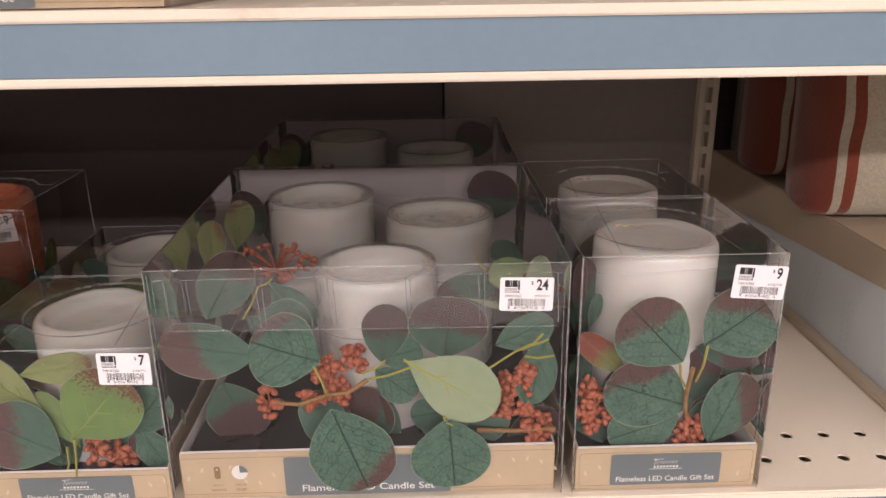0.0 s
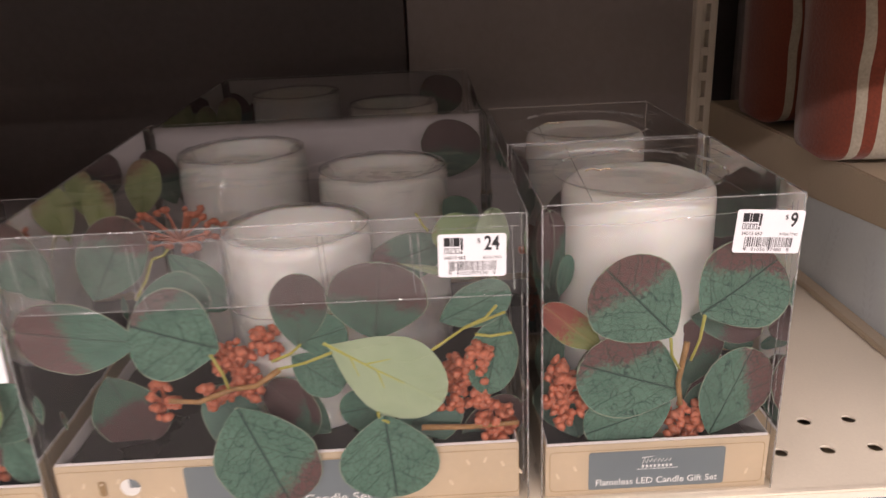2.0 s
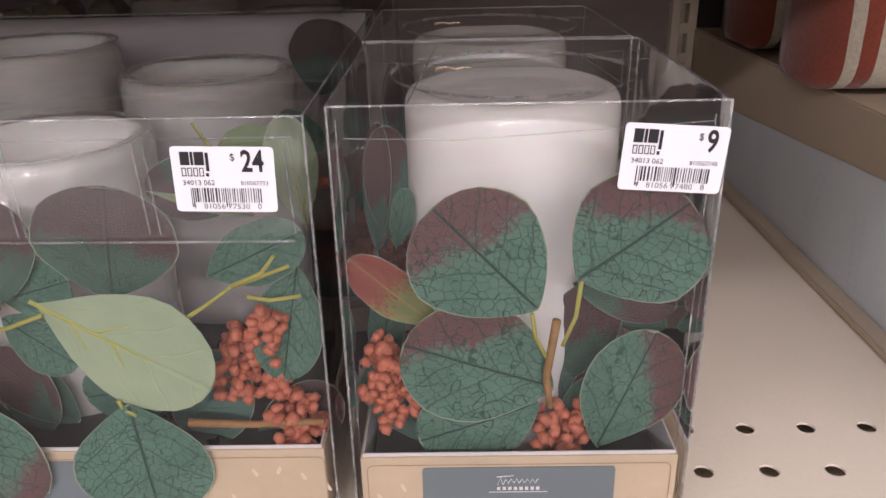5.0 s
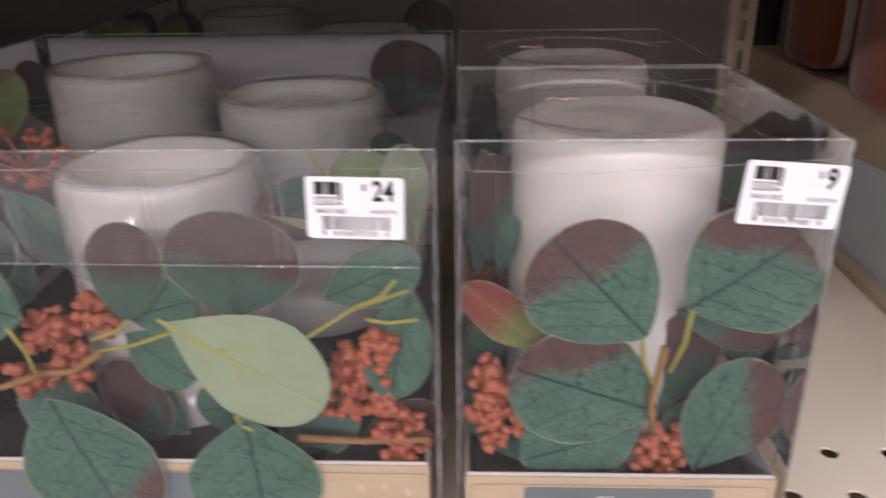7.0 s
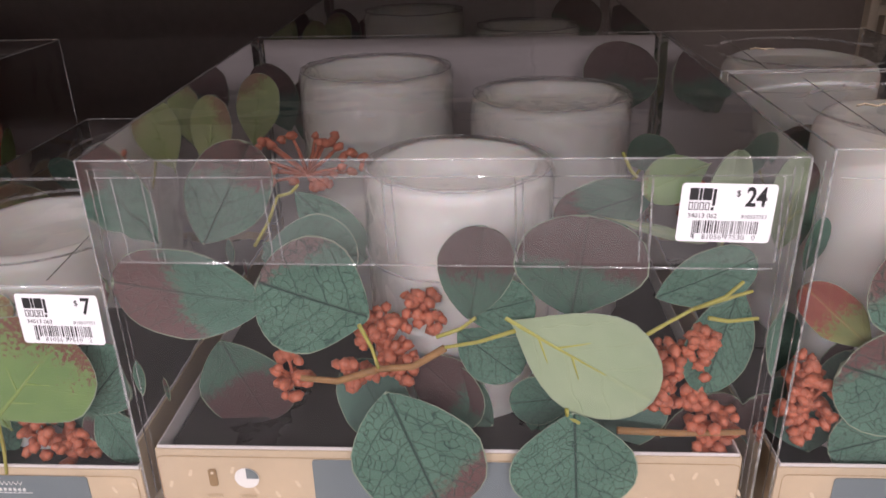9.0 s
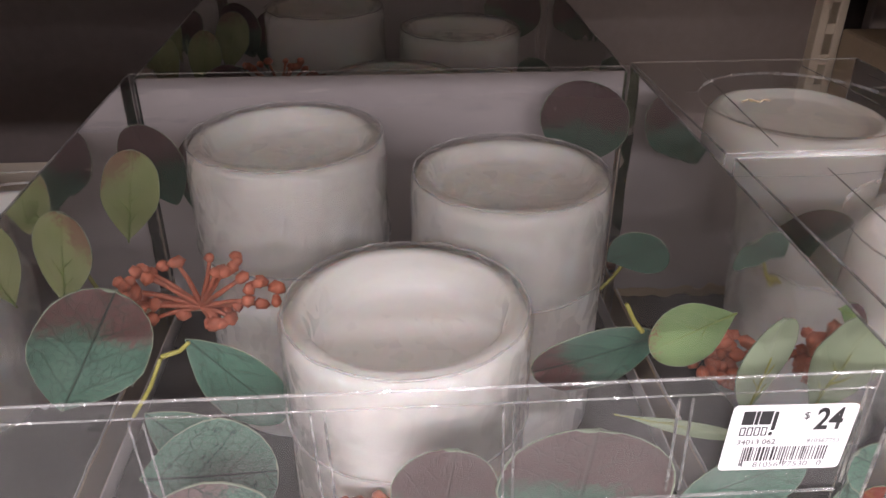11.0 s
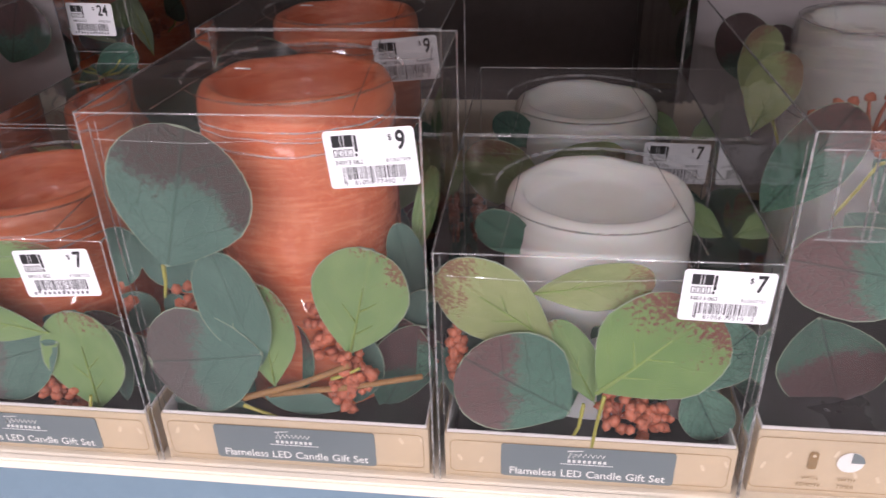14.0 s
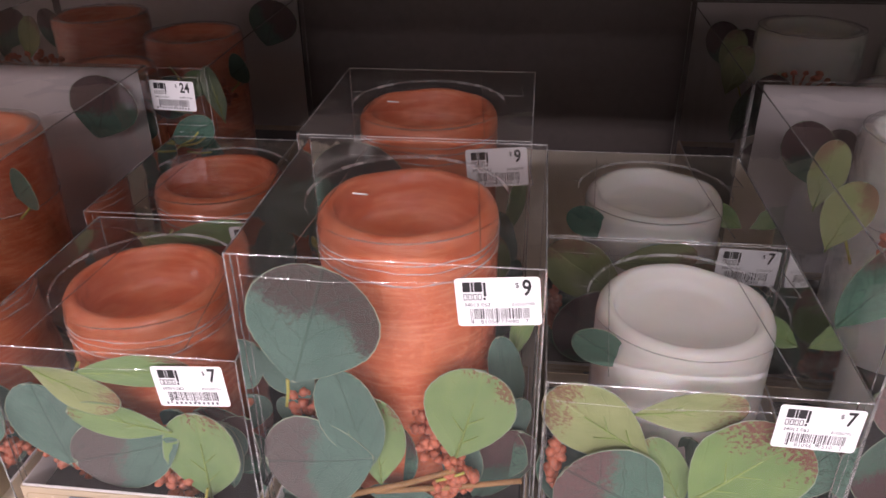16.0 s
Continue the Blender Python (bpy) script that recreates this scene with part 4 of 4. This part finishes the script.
def sticker(parent, x, z, tilt, price, code):
    """White price sticker: price, codes and bars on rounded paper; the store's mark as plain black shapes."""
    w, h = 0.0297, 0.0198
    base = part("price_sticker", plate_bm(w, h, 0.0013, 0.00025), STICKER, parent, "white paper price sticker", m=pose(x, -0.0006, z, 0, -tilt))
    y = -0.0004
    part("price", text_mesh(price, 0.0078, BLACK_INK, "RIGHT", 0.00018), None, base, m=pose(w * 0.40, y, h * 0.27) @ Matrix.Diagonal((0.85, 1, 1.15, 1)))
    part("currency_sign", text_mesh("$", 0.0030, BLACK_INK), None, base, m=pose(w * 0.40 - 0.0040 * len(price) - 0.0010, y, h * 0.34))
    left, thin = -w * 0.41, 0.00024
    mark = [(0, 0.0027, 0.22, 0.42), (0.0030, 0.0038, 0.22, 0.42), (0.0041, 0.0069, 0.22, 0.42), (0.0073, 0.0082, 0.13, 0.41), (0.0071, 0.0079, 0.05, 0.10)]
    part("store_mark", join(*[box_bm(left + p, left + q, y, y + 0.0001, h * c, h * d) for p, q, c, d in mark]), BLACK_INK, base)
    rule = []
    for k in range(4):
        x0, x1, z0, z1 = left + 0.0001 + 0.0017 * k, left + 0.0014 + 0.0017 * k, h * 0.05, h * 0.18
        rule += [box_bm(x0, x0 + thin, y, y + 0.0001, z0, z1), box_bm(x1 - thin, x1, y, y + 0.0001, z0, z1),
                 box_bm(x0 + thin, x1 - thin, y, y + 0.0001, z0, z0 + thin), box_bm(x0 + thin, x1 - thin, y, y + 0.0001, z1 - thin, z1)]
    part("store_mark", join(*rule), BLACK_INK, base)
    part("writing", text_mesh("34013 062", 0.0022, BLACK_INK, "LEFT"), None, base, m=pose(-w * 0.41, y, -h * 0.05))
    part("writing", text_mesh(code, 0.0018, GREY_INK, "RIGHT"), None, base, m=pose(w * 0.43, y, -h * 0.05))
    rng = random.Random(int(code))
    bars, bx = [], -w * 0.34
    while bx < w * 0.36:
        bw = rng.choice((0.00018, 0.00018, 0.0003, 0.0005))
        low = -h * (0.42 if len(bars) in (0, 1, 14, 15) else 0.35)
        bars.append(box_bm(bx, bx + bw, y, y + 0.0001, low, -h * 0.13))
        bx += bw + rng.choice((0.0003, 0.0004, 0.0006))
    tagged(part("barcode", join(*bars), BLACK_INK, base), kind="stuff")
    check = {"810567748": "8", "810567753": "0", "810567751": "2", "810567749": "7"}.get(code)
    if check:
        part("writing", text_mesh(f"4   {code[:5]} {code[5:]}0   {check}", 0.0023, GREY_INK), None, base, m=pose(0, y, -h * 0.415) @ Matrix.Diagonal((1.12, 1, 1, 1)))
        return base
    tagged(part("code_line", join(*[box_bm(-w * 0.40 + k * 0.0019, -w * 0.40 + k * 0.0019 + 0.0009, y, y + 0.0001, -h * 0.445, -h * 0.385) for k in range(13) if k not in (1, 12)]), GREY_INK, base), kind="stuff")
    return base


# ---------------------------------------------------------------- greenery inside each box: base, tip, width, kind; berries; stems
W9 = [
    (0.061, 0.004, 0.086, 0.030, 0.004, 0.119, 0.040, "T"),
    (0.075, 0.005, 0.095, 0.106, 0.005, 0.119, 0.043, "TL"),
    (0.067, 0.006, 0.054, 0.020, 0.006, 0.071, 0.041, "TR"),
    (0.063, 0.008, 0.046, 0.024, 0.008, 0.031, 0.031, "N"),
    (0.029, 0.010, 0.075, 0.001, 0.010, 0.100, 0.018, "R"),
    (0.086, 0.008, 0.026, 0.102, 0.008, 0.071, 0.031, "TR"),
    (0.080, 0.022, 0.085, 0.114, 0.022, 0.076, 0.017, "D"),
    (0.069, 0.024, 0.044, 0.086, 0.024, 0.082, 0.024, "D"),
    (0.074, 0.020, 0.030, 0.085, 0.020, 0.049, 0.013, "N"),
    (-0.003, 0.050, 0.087, -0.001, 0.050, 0.133, 0.010, "D"),
    (0.012, 0.050, 0.092, 0.012, 0.050, 0.132, 0.016, "D"),
    (-0.000, 0.040, 0.043, 0.005, 0.040, 0.073, 0.013, "N"),
    (0.092, 0.030, 0.068, 0.112, 0.030, 0.063, 0.010, "N"),
    (0.015, 0.040, 0.092, 0.019, 0.040, 0.113, 0.008, "N"),
]
W9_BERRIES = [
    (0.006, 0.012, 0.061, 0.0060, 0.0090),
    (0.013, 0.012, 0.049, 0.0100, 0.0150),
    (0.073, 0.010, 0.032, 0.0100, 0.0110),
]
W9_STEMS = [
    (0.060, 0.008, 0.084, 0.065, 0.068),
    (0.075, 0.008, 0.095, 0.070, 0.072),
    (0.068, 0.009, 0.081, 0.067, 0.048),
]
B24 = [
    (0.097, 0.002, 0.059, 0.115, 0.002, 0.007, 0.047, "TT"),
    (0.165, 0.002, 0.051, 0.168, 0.002, 0.007, 0.043, "N"),
    (0.142, 0.004, 0.089, 0.191, 0.004, 0.058, 0.039, "P"),
    (0.054, 0.006, 0.095, 0.003, 0.006, 0.103, 0.032, "DT"),
    (0.090, 0.006, 0.089, 0.054, 0.006, 0.103, 0.044, "TP"),
    (0.127, 0.010, 0.088, 0.132, 0.010, 0.122, 0.024, "D"),
    (0.163, 0.010, 0.089, 0.167, 0.010, 0.125, 0.042, "D"),
    (0.126, 0.012, 0.087, 0.149, 0.012, 0.094, 0.021, "N"),
    (0.123, 0.012, 0.079, 0.144, 0.012, 0.061, 0.022, "N"),
    (0.194, 0.012, 0.093, 0.225, 0.012, 0.108, 0.020, "N"),
    (0.233, 0.008, 0.095, 0.225, 0.008, 0.054, 0.022, "N"),
    (0.166, 0.007, 0.048, 0.143, 0.007, 0.044, 0.024, "N"),
    (0.027, 0.030, 0.064, 0.041, 0.030, 0.027, 0.037, "D"),
    (0.176, 0.010, 0.121, 0.209, 0.010, 0.113, 0.004, "P"),
]
B24_BERRIES = [
    (0.058, 0.014, 0.059, 0.0070, 0.0090),
    (0.083, 0.012, 0.060, 0.0080, 0.0080),
    (0.094, 0.016, 0.075, 0.0100, 0.0120),
    (0.109, 0.020, 0.083, 0.0080, 0.0090),
    (0.100, 0.014, 0.063, 0.0080, 0.0070),
    (0.212, 0.012, 0.076, 0.0050, 0.0070),
    (0.205, 0.014, 0.065, 0.0110, 0.0110),
    (0.199, 0.016, 0.051, 0.0110, 0.0080),
    (0.214, 0.016, 0.049, 0.0070, 0.0060),
    (0.229, 0.010, 0.038, 0.0100, 0.0110),
]
B24_STEMS = [
    (0.143, 0.008, 0.086, 0.118, 0.079),
    (0.118, 0.009, 0.078, 0.093, 0.069),
    (0.093, 0.012, 0.067, 0.064, 0.063),
    (0.088, 0.008, 0.088, 0.094, 0.070),
    (0.115, 0.010, 0.082, 0.129, 0.090),
    (0.188, 0.010, 0.083, 0.204, 0.094),
    (0.204, 0.010, 0.094, 0.223, 0.101),
    (0.205, 0.009, 0.095, 0.219, 0.105),
    (0.209, 0.009, 0.091, 0.226, 0.091),
    (0.162, 0.004, 0.054, 0.167, 0.048),
    (0.182, 0.012, 0.041, 0.229, 0.041),
]
B24I = [
    (0.006, 0.094, 0.116, 0.014, 0.090, 0.149, 0.019, "O"),
    (0.016, 0.140, 0.114, 0.022, 0.145, 0.147, 0.020, "O"),
    (0.026, 0.175, 0.112, 0.014, 0.175, 0.146, 0.024, "D"),
    (0.034, 0.185, 0.100, 0.040, 0.185, 0.138, 0.022, "D"),
    (0.011, 0.069, 0.091, 0.036, 0.066, 0.134, 0.031, "T"),
    (0.052, 0.075, 0.111, 0.080, 0.070, 0.083, 0.021, "N"),
    (0.040, 0.060, 0.094, 0.064, 0.056, 0.072, 0.022, "N"),
    (0.199, 0.060, 0.117, 0.162, 0.060, 0.104, 0.027, "T"),
    (0.216, 0.050, 0.131, 0.193, 0.048, 0.121, 0.017, "G"),
    (0.226, 0.042, 0.100, 0.224, 0.030, 0.141, 0.017, "P"),
    (0.202, 0.205, 0.122, 0.213, 0.210, 0.158, 0.038, "D"),
    (0.200, 0.120, 0.109, 0.216, 0.110, 0.121, 0.022, "N"),
    (0.051, 0.022, 0.105, 0.085, 0.020, 0.107, 0.026, "N"),
]
B24I_BERRIES = [
    (0.054, 0.085, 0.122, 0.0270, 0.0120),
    (0.218, 0.052, 0.114, 0.0100, 0.0090),
]
B24I_STEMS = [
    (0.035, 0.062, 0.092, 0.047, 0.114),
    (0.047, 0.063, 0.114, 0.056, 0.119),
    (0.012, 0.098, 0.142, 0.022, 0.106),
    (0.190, 0.050, 0.126, 0.184, 0.136),
    (0.207, 0.120, 0.109, 0.198, 0.096),
]
R9 = [
    (0.019, 0.006, 0.094, 0.035, 0.006, 0.145, 0.046, "ST"),
    (0.043, 0.005, 0.053, -0.001, 0.005, 0.047, 0.044, "SD"),
    (0.046, 0.010, 0.048, 0.035, 0.010, 0.096, 0.025, "S"),
    (0.050, 0.012, 0.037, 0.049, 0.012, 0.083, 0.022, "G"),
    (0.082, 0.008, 0.053, 0.093, 0.008, 0.097, 0.034, "G"),
    (0.006, 0.020, 0.072, -0.009, 0.020, 0.097, 0.019, "S"),
    (0.075, 0.012, 0.023, 0.045, 0.012, 0.030, 0.013, "S"),
    (0.000, 0.022, 0.049, -0.007, 0.022, 0.068, 0.016, "S"),
    (0.105, 0.040, 0.051, 0.098, 0.040, 0.093, 0.014, "S"),
    (0.104, 0.050, 0.075, 0.113, 0.050, 0.114, 0.009, "G"),
    (0.032, 0.014, 0.017, -0.003, 0.014, 0.019, 0.016, "S"),
    (0.095, 0.030, 0.035, 0.109, 0.030, 0.069, 0.014, "S"),
]
R9_BERRIES = [
    (0.016, 0.018, 0.069, 0.0070, 0.0080),
    (0.070, 0.018, 0.063, 0.0070, 0.0080),
    (0.074, 0.016, 0.053, 0.0080, 0.0090),
    (0.083, 0.010, 0.042, 0.0070, 0.0110),
    (0.078, 0.010, 0.030, 0.0060, 0.0080),
]
R9_STEMS = [
    (0.037, 0.012, 0.030, 0.082, 0.049),
    (0.047, 0.014, 0.031, 0.110, 0.044),
    (0.037, 0.010, 0.028, 0.058, 0.019),
    (0.074, 0.012, 0.042, 0.086, 0.048),
    (0.015, 0.012, 0.091, 0.013, 0.077),
]
W7 = [
    (0.061, 0.004, 0.046, 0.095, 0.004, 0.082, 0.045, "B"),
    (0.049, 0.005, 0.034, 0.011, 0.005, 0.057, 0.043, "DT"),
    (0.042, 0.008, 0.064, 0.003, 0.008, 0.093, 0.029, "O"),
    (0.035, 0.014, 0.084, 0.075, 0.014, 0.092, 0.018, "O"),
    (0.059, 0.010, 0.036, 0.043, 0.010, 0.072, 0.016, "G"),
    (0.094, 0.012, 0.042, 0.117, 0.012, 0.069, 0.027, "N"),
    (0.096, 0.008, 0.043, 0.108, 0.008, 0.019, 0.019, "N"),
    (0.104, 0.014, 0.041, 0.090, 0.014, 0.028, 0.015, "D"),
    (0.035, 0.040, 0.085, 0.013, 0.040, 0.098, 0.018, "N"),
    (0.139, 0.070, 0.078, 0.119, 0.070, 0.091, 0.012, "G"),
]
W7_BERRIES = [
    (0.070, 0.010, 0.031, 0.0080, 0.0100),
    (0.083, 0.012, 0.025, 0.0080, 0.0090),
    (0.005, 0.012, 0.055, 0.0030, 0.0130),
]
W7_STEMS = [
    (0.062, 0.006, 0.045, 0.059, 0.020),
    (0.055, 0.010, 0.038, 0.050, 0.017),
]
R7 = [
    (0.044, 0.014, 0.091, 0.095, 0.014, 0.097, 0.014, "G"),
    (0.023, 0.012, 0.089, 0.059, 0.012, 0.073, 0.019, "O"),
    (0.077, 0.010, 0.058, 0.036, 0.010, 0.067, 0.018, "G"),
    (0.079, 0.005, 0.051, 0.030, 0.005, 0.034, 0.035, "SD"),
    (0.089, 0.008, 0.018, 0.090, 0.008, 0.065, 0.033, "G"),
    (0.022, 0.016, 0.030, 0.016, 0.016, 0.075, 0.034, "S"),
    (0.096, 0.020, 0.015, 0.096, 0.020, 0.050, 0.015, "S"),
]
R7_BERRIES = [
    (0.003, 0.020, 0.026, 0.0140, 0.0160),
    (0.074, 0.012, 0.021, 0.0100, 0.0100),
]
R7_STEMS = [
    (0.089, 0.008, 0.018, 0.092, 0.030),
    (0.043, 0.015, 0.090, 0.031, 0.074),
]


def small_box(x, y, w, d, h, tray_h, wax, label, data, seed, price, code, sx, sz, tilt, candle_at=None):
    ob = thing("candle_gift_box", pose(x, y, SZ), label, "candle box", "candle gift boxes on the shelf")
    tray(ob, w, d, tray_h, w / 2, 0.067, "Flameless LED Candle Gift Set")
    cx, cy = candle_at or (w / 2, d / 2)
    ch = h - {1: 0.0075, 2: 0.0035, 4: 0.0035}.get(seed, 0.005)
    part("candle", candle_mesh(0.038, ch, wax, seed, {1: 0.0032, 2: 0.011}.get(seed, 0.022)), None, ob, ("orange" if wax is ORANGE else "ivory white") + " wax pillar candle with dished top", m=pose(cx, cy, 0.0014))
    bm = bmesh.new()
    bmesh.ops.create_circle(bm, radius=0.0425, segments=48, matrix=Matrix.Translation((cx, cy, h - 0.0012)))
    ring = bmesh.ops.extrude_edge_only(bm, edges=bm.edges[:])
    for v in [g for g in ring["geom"] if isinstance(g, bmesh.types.BMVert)]:
        v.co.x, v.co.y, v.co.z = cx + (v.co.x - cx) * 0.985, cy + (v.co.y - cy) * 0.985, v.co.z - 0.0012
    part("film_collar", bm, WRAP, ob)
    # glossy rings under the rim, painted by the pale haze of the folds
    if wax is ORANGE:                    # shrink wrap gathered below the rim
        for k, (drop, fat) in enumerate(((0.0105, 0.0004), (0.0135, 0.0003), (0.0185, 0.0005))):
            hoop = [(0.0383 * math.cos(a), 0.0383 * math.sin(a), ch - drop + 0.0008 * math.sin(3 * a + k) + 0.001 * noise.noise(Vector((math.cos(a) * 3, math.sin(a) * 3, k + seed)))) for a in (2 * math.pi * i / 48 for i in range(49))]
            part("wrap_fold", rod_bm(hoop, fat, fat, 5), WRAP, ob, m=pose(cx, cy, 0.0014), smooth=True)
    if seed == 3:
        part("wick_tab", box_bm(-0.0034, 0.0034, -0.0006, 0.0006, 0, 0.0005, 0.0002), WHITE_CARD, ob, "small cream wick tab", m=pose(0.038, 0.055, h - 0.0007, 0, 0, -8))
    if seed == 1:
        part("gold_smudge", rod_bm([(0.030, 0.056, h - 0.0004), (0.034, 0.059, h - 0.0004), (0.037, 0.055, h - 0.0004), (0.040, 0.058, h - 0.0004), (0.0425, 0.0565, h - 0.0004)], 0.0005, 0.0004, 5), KRAFT, ob, "small gold smudge on the lid")
    greenery(ob, *data, seed, w, h)
    rng = random.Random(seed + 40)
    fill = []
    for k in range(9):
        fx, fz, fa = w * (0.12 + 0.095 * k), tray_h * rng.uniform(0.5, 1.0), rng.uniform(-0.5, 0.5)
        fl = rng.uniform(0.034, 0.048)
        fill.append((fx, 0.024 + 0.003 * (k % 3), fz, fx + fl * math.sin(fa), 0.022 + 0.003 * (k % 3), fz + fl * math.cos(fa), rng.uniform(0.022, 0.032), "SSDTS"[k % 5]))
    greenery(ob, fill, [], [], seed + 9, w, h)
    sleeve(ob, w, d, h, seed)
    lid_tabs(ob, w, d, h)
    sticker(ob, sx, sz, tilt, price, code)
    return ob


def large_box(x, y, w, d, h, tray_h, wax, label, seed, data, inner, code):
    ob = thing("candle_set_box", pose(x, y, SZ), label, "candle box", "candle set boxes on the shelf")
    base = tray(ob, w, d, tray_h, 0.1155, 0.100, "Flameless LED Candle Set", True)
    feature_icons(base, 0.0255, tray_h)
    for k, (cx, cy, ch) in enumerate(((0.1215, 0.068, 0.1255), (0.0775, 0.158, 0.1465), (0.164, 0.141, 0.1365))):
        part("candle", candle_mesh(0.0385, ch, IVORY_WRAPPED if wax is IVORY else wax, seed + k, (0.016, 0.010, 0.008)[k]), None, ob, ("orange" if wax is ORANGE else "ivory white") + " wax pillar candle in shrink wrap", m=pose(cx, cy, 0.0014))
        part("shrink_wrap", wrap_mesh(0.0385, ch), None, ob, "clear shrink wrap sleeve", m=pose(cx, cy, 0.0014))
        part("wrap_seam", wrap_seam_mesh(0.0385, ch), None, ob, m=pose(cx, cy, 0.0014))
    part("back_card", box_bm(0.004, w - 0.004, d - 0.004, d - 0.0032, 0.001, h - 0.001), BACK_CARD, ob, "pale card back panel")
    greenery(ob, *data, seed, w, h)
    greenery(ob, *inner, seed + 5, w, h)
    rng = random.Random(seed + 60)
    fill = []
    for k in range(7):
        fx, fz, fa = w * (0.42 + 0.08 * k), tray_h * rng.uniform(0.3, 1.1), rng.uniform(-0.9, 0.9)
        fl = rng.uniform(0.030, 0.045)
        fill.append((fx, 0.022 + 0.003 * (k % 2), fz, fx + fl * math.sin(fa), 0.022 + 0.003 * (k % 2), fz + fl * math.cos(fa), rng.uniform(0.02, 0.03), "SDDTS"[k % 5]))
    greenery(ob, fill, [], [], seed + 9, w, h)
    sleeve(ob, w, d, h, seed, 0.004)
    front_flap(ob, w, h - 0.004)
    sticker(ob, 0.2085, 0.1315, -1.5, "24", code)
    return ob


white9 = small_box(0.0432, FY, 0.1135, 0.115, 0.152, 0.029, IVORY, "clear box with tall ivory candle, teal leaves and berries",
                   (W9, W9_BERRIES, W9_STEMS), 1, "9", "810567748", 0.0985, 0.1355, -4)
white7 = small_box(-0.312, FY, 0.1155, 0.114, 0.104, 0.0225, IVORY, "clear box with short ivory candle, green leaves and berries",
                   (W7, W7_BERRIES, W7_STEMS), 2, "7", "810567751", 0.0985, 0.0915, -1.5, (0.060, 0.063))
rust9 = small_box(-0.429, FY, 0.1145, 0.116, 0.152, 0.0235, ORANGE, "clear box with tall orange candle, leaves and berries",
                  (R9, R9_BERRIES, R9_STEMS), 3, "9", "810567749", 0.0985, 0.1385, 5)
rust7 = small_box(-0.548, FY, 0.1165, 0.114, 0.104, 0.0225, ORANGE, "clear box with short orange candle, green leaves and berries",
                  (R7, R7_BERRIES, R7_STEMS), 4, "7", "810567752", 0.0965, 0.0905, 4, (0.052, 0.060))
white24 = large_box(-0.196, FY, 0.2325, 0.224, 0.1535, 0.0315, IVORY, "large clear box with three ivory candles, leaves and berries", 5,
                    (B24, B24_BERRIES, B24_STEMS), (B24I, B24I_BERRIES, B24I_STEMS), "810567753")
rust24 = large_box(-0.798, FY + 0.002, 0.2325, 0.224, 0.1535, 0.0315, ORANGE, "large clear box with three orange candles, leaves and berries", 6,
                   (B24, B24_BERRIES, B24_STEMS), (B24I, B24I_BERRIES, B24I_STEMS), "810567754")

# second row behind, and two boxes on the upper shelf
rear9 = copy_thing(white9, pose(0.0415, 0.5565, SZ, 0, 0, 0.6))
for tag in [o for o in rear9.children_recursive if o.name.startswith("price_sticker")]:     # this one carries no sticker
    for piece in (*tag.children_recursive, tag):
        bpy.data.objects.remove(piece)
copy_thing(white7, pose(-0.312, 0.5535, SZ))
copy_thing(rust9, pose(-0.4365, 0.5565, SZ))
copy_thing(rust7, pose(-0.560, 0.5565, SZ, 0, 0, -0.5))
copy_thing(white24, pose(-0.196, 0.665, SZ))
copy_thing(rust24, pose(-0.7635, 0.672, SZ))
copy_thing(white24, pose(-0.402, 0.4385, UP_Z + 0.0005, 0, 0, 6))
copy_thing(rust7, pose(0.165, 0.560, UP_Z + 0.0005))
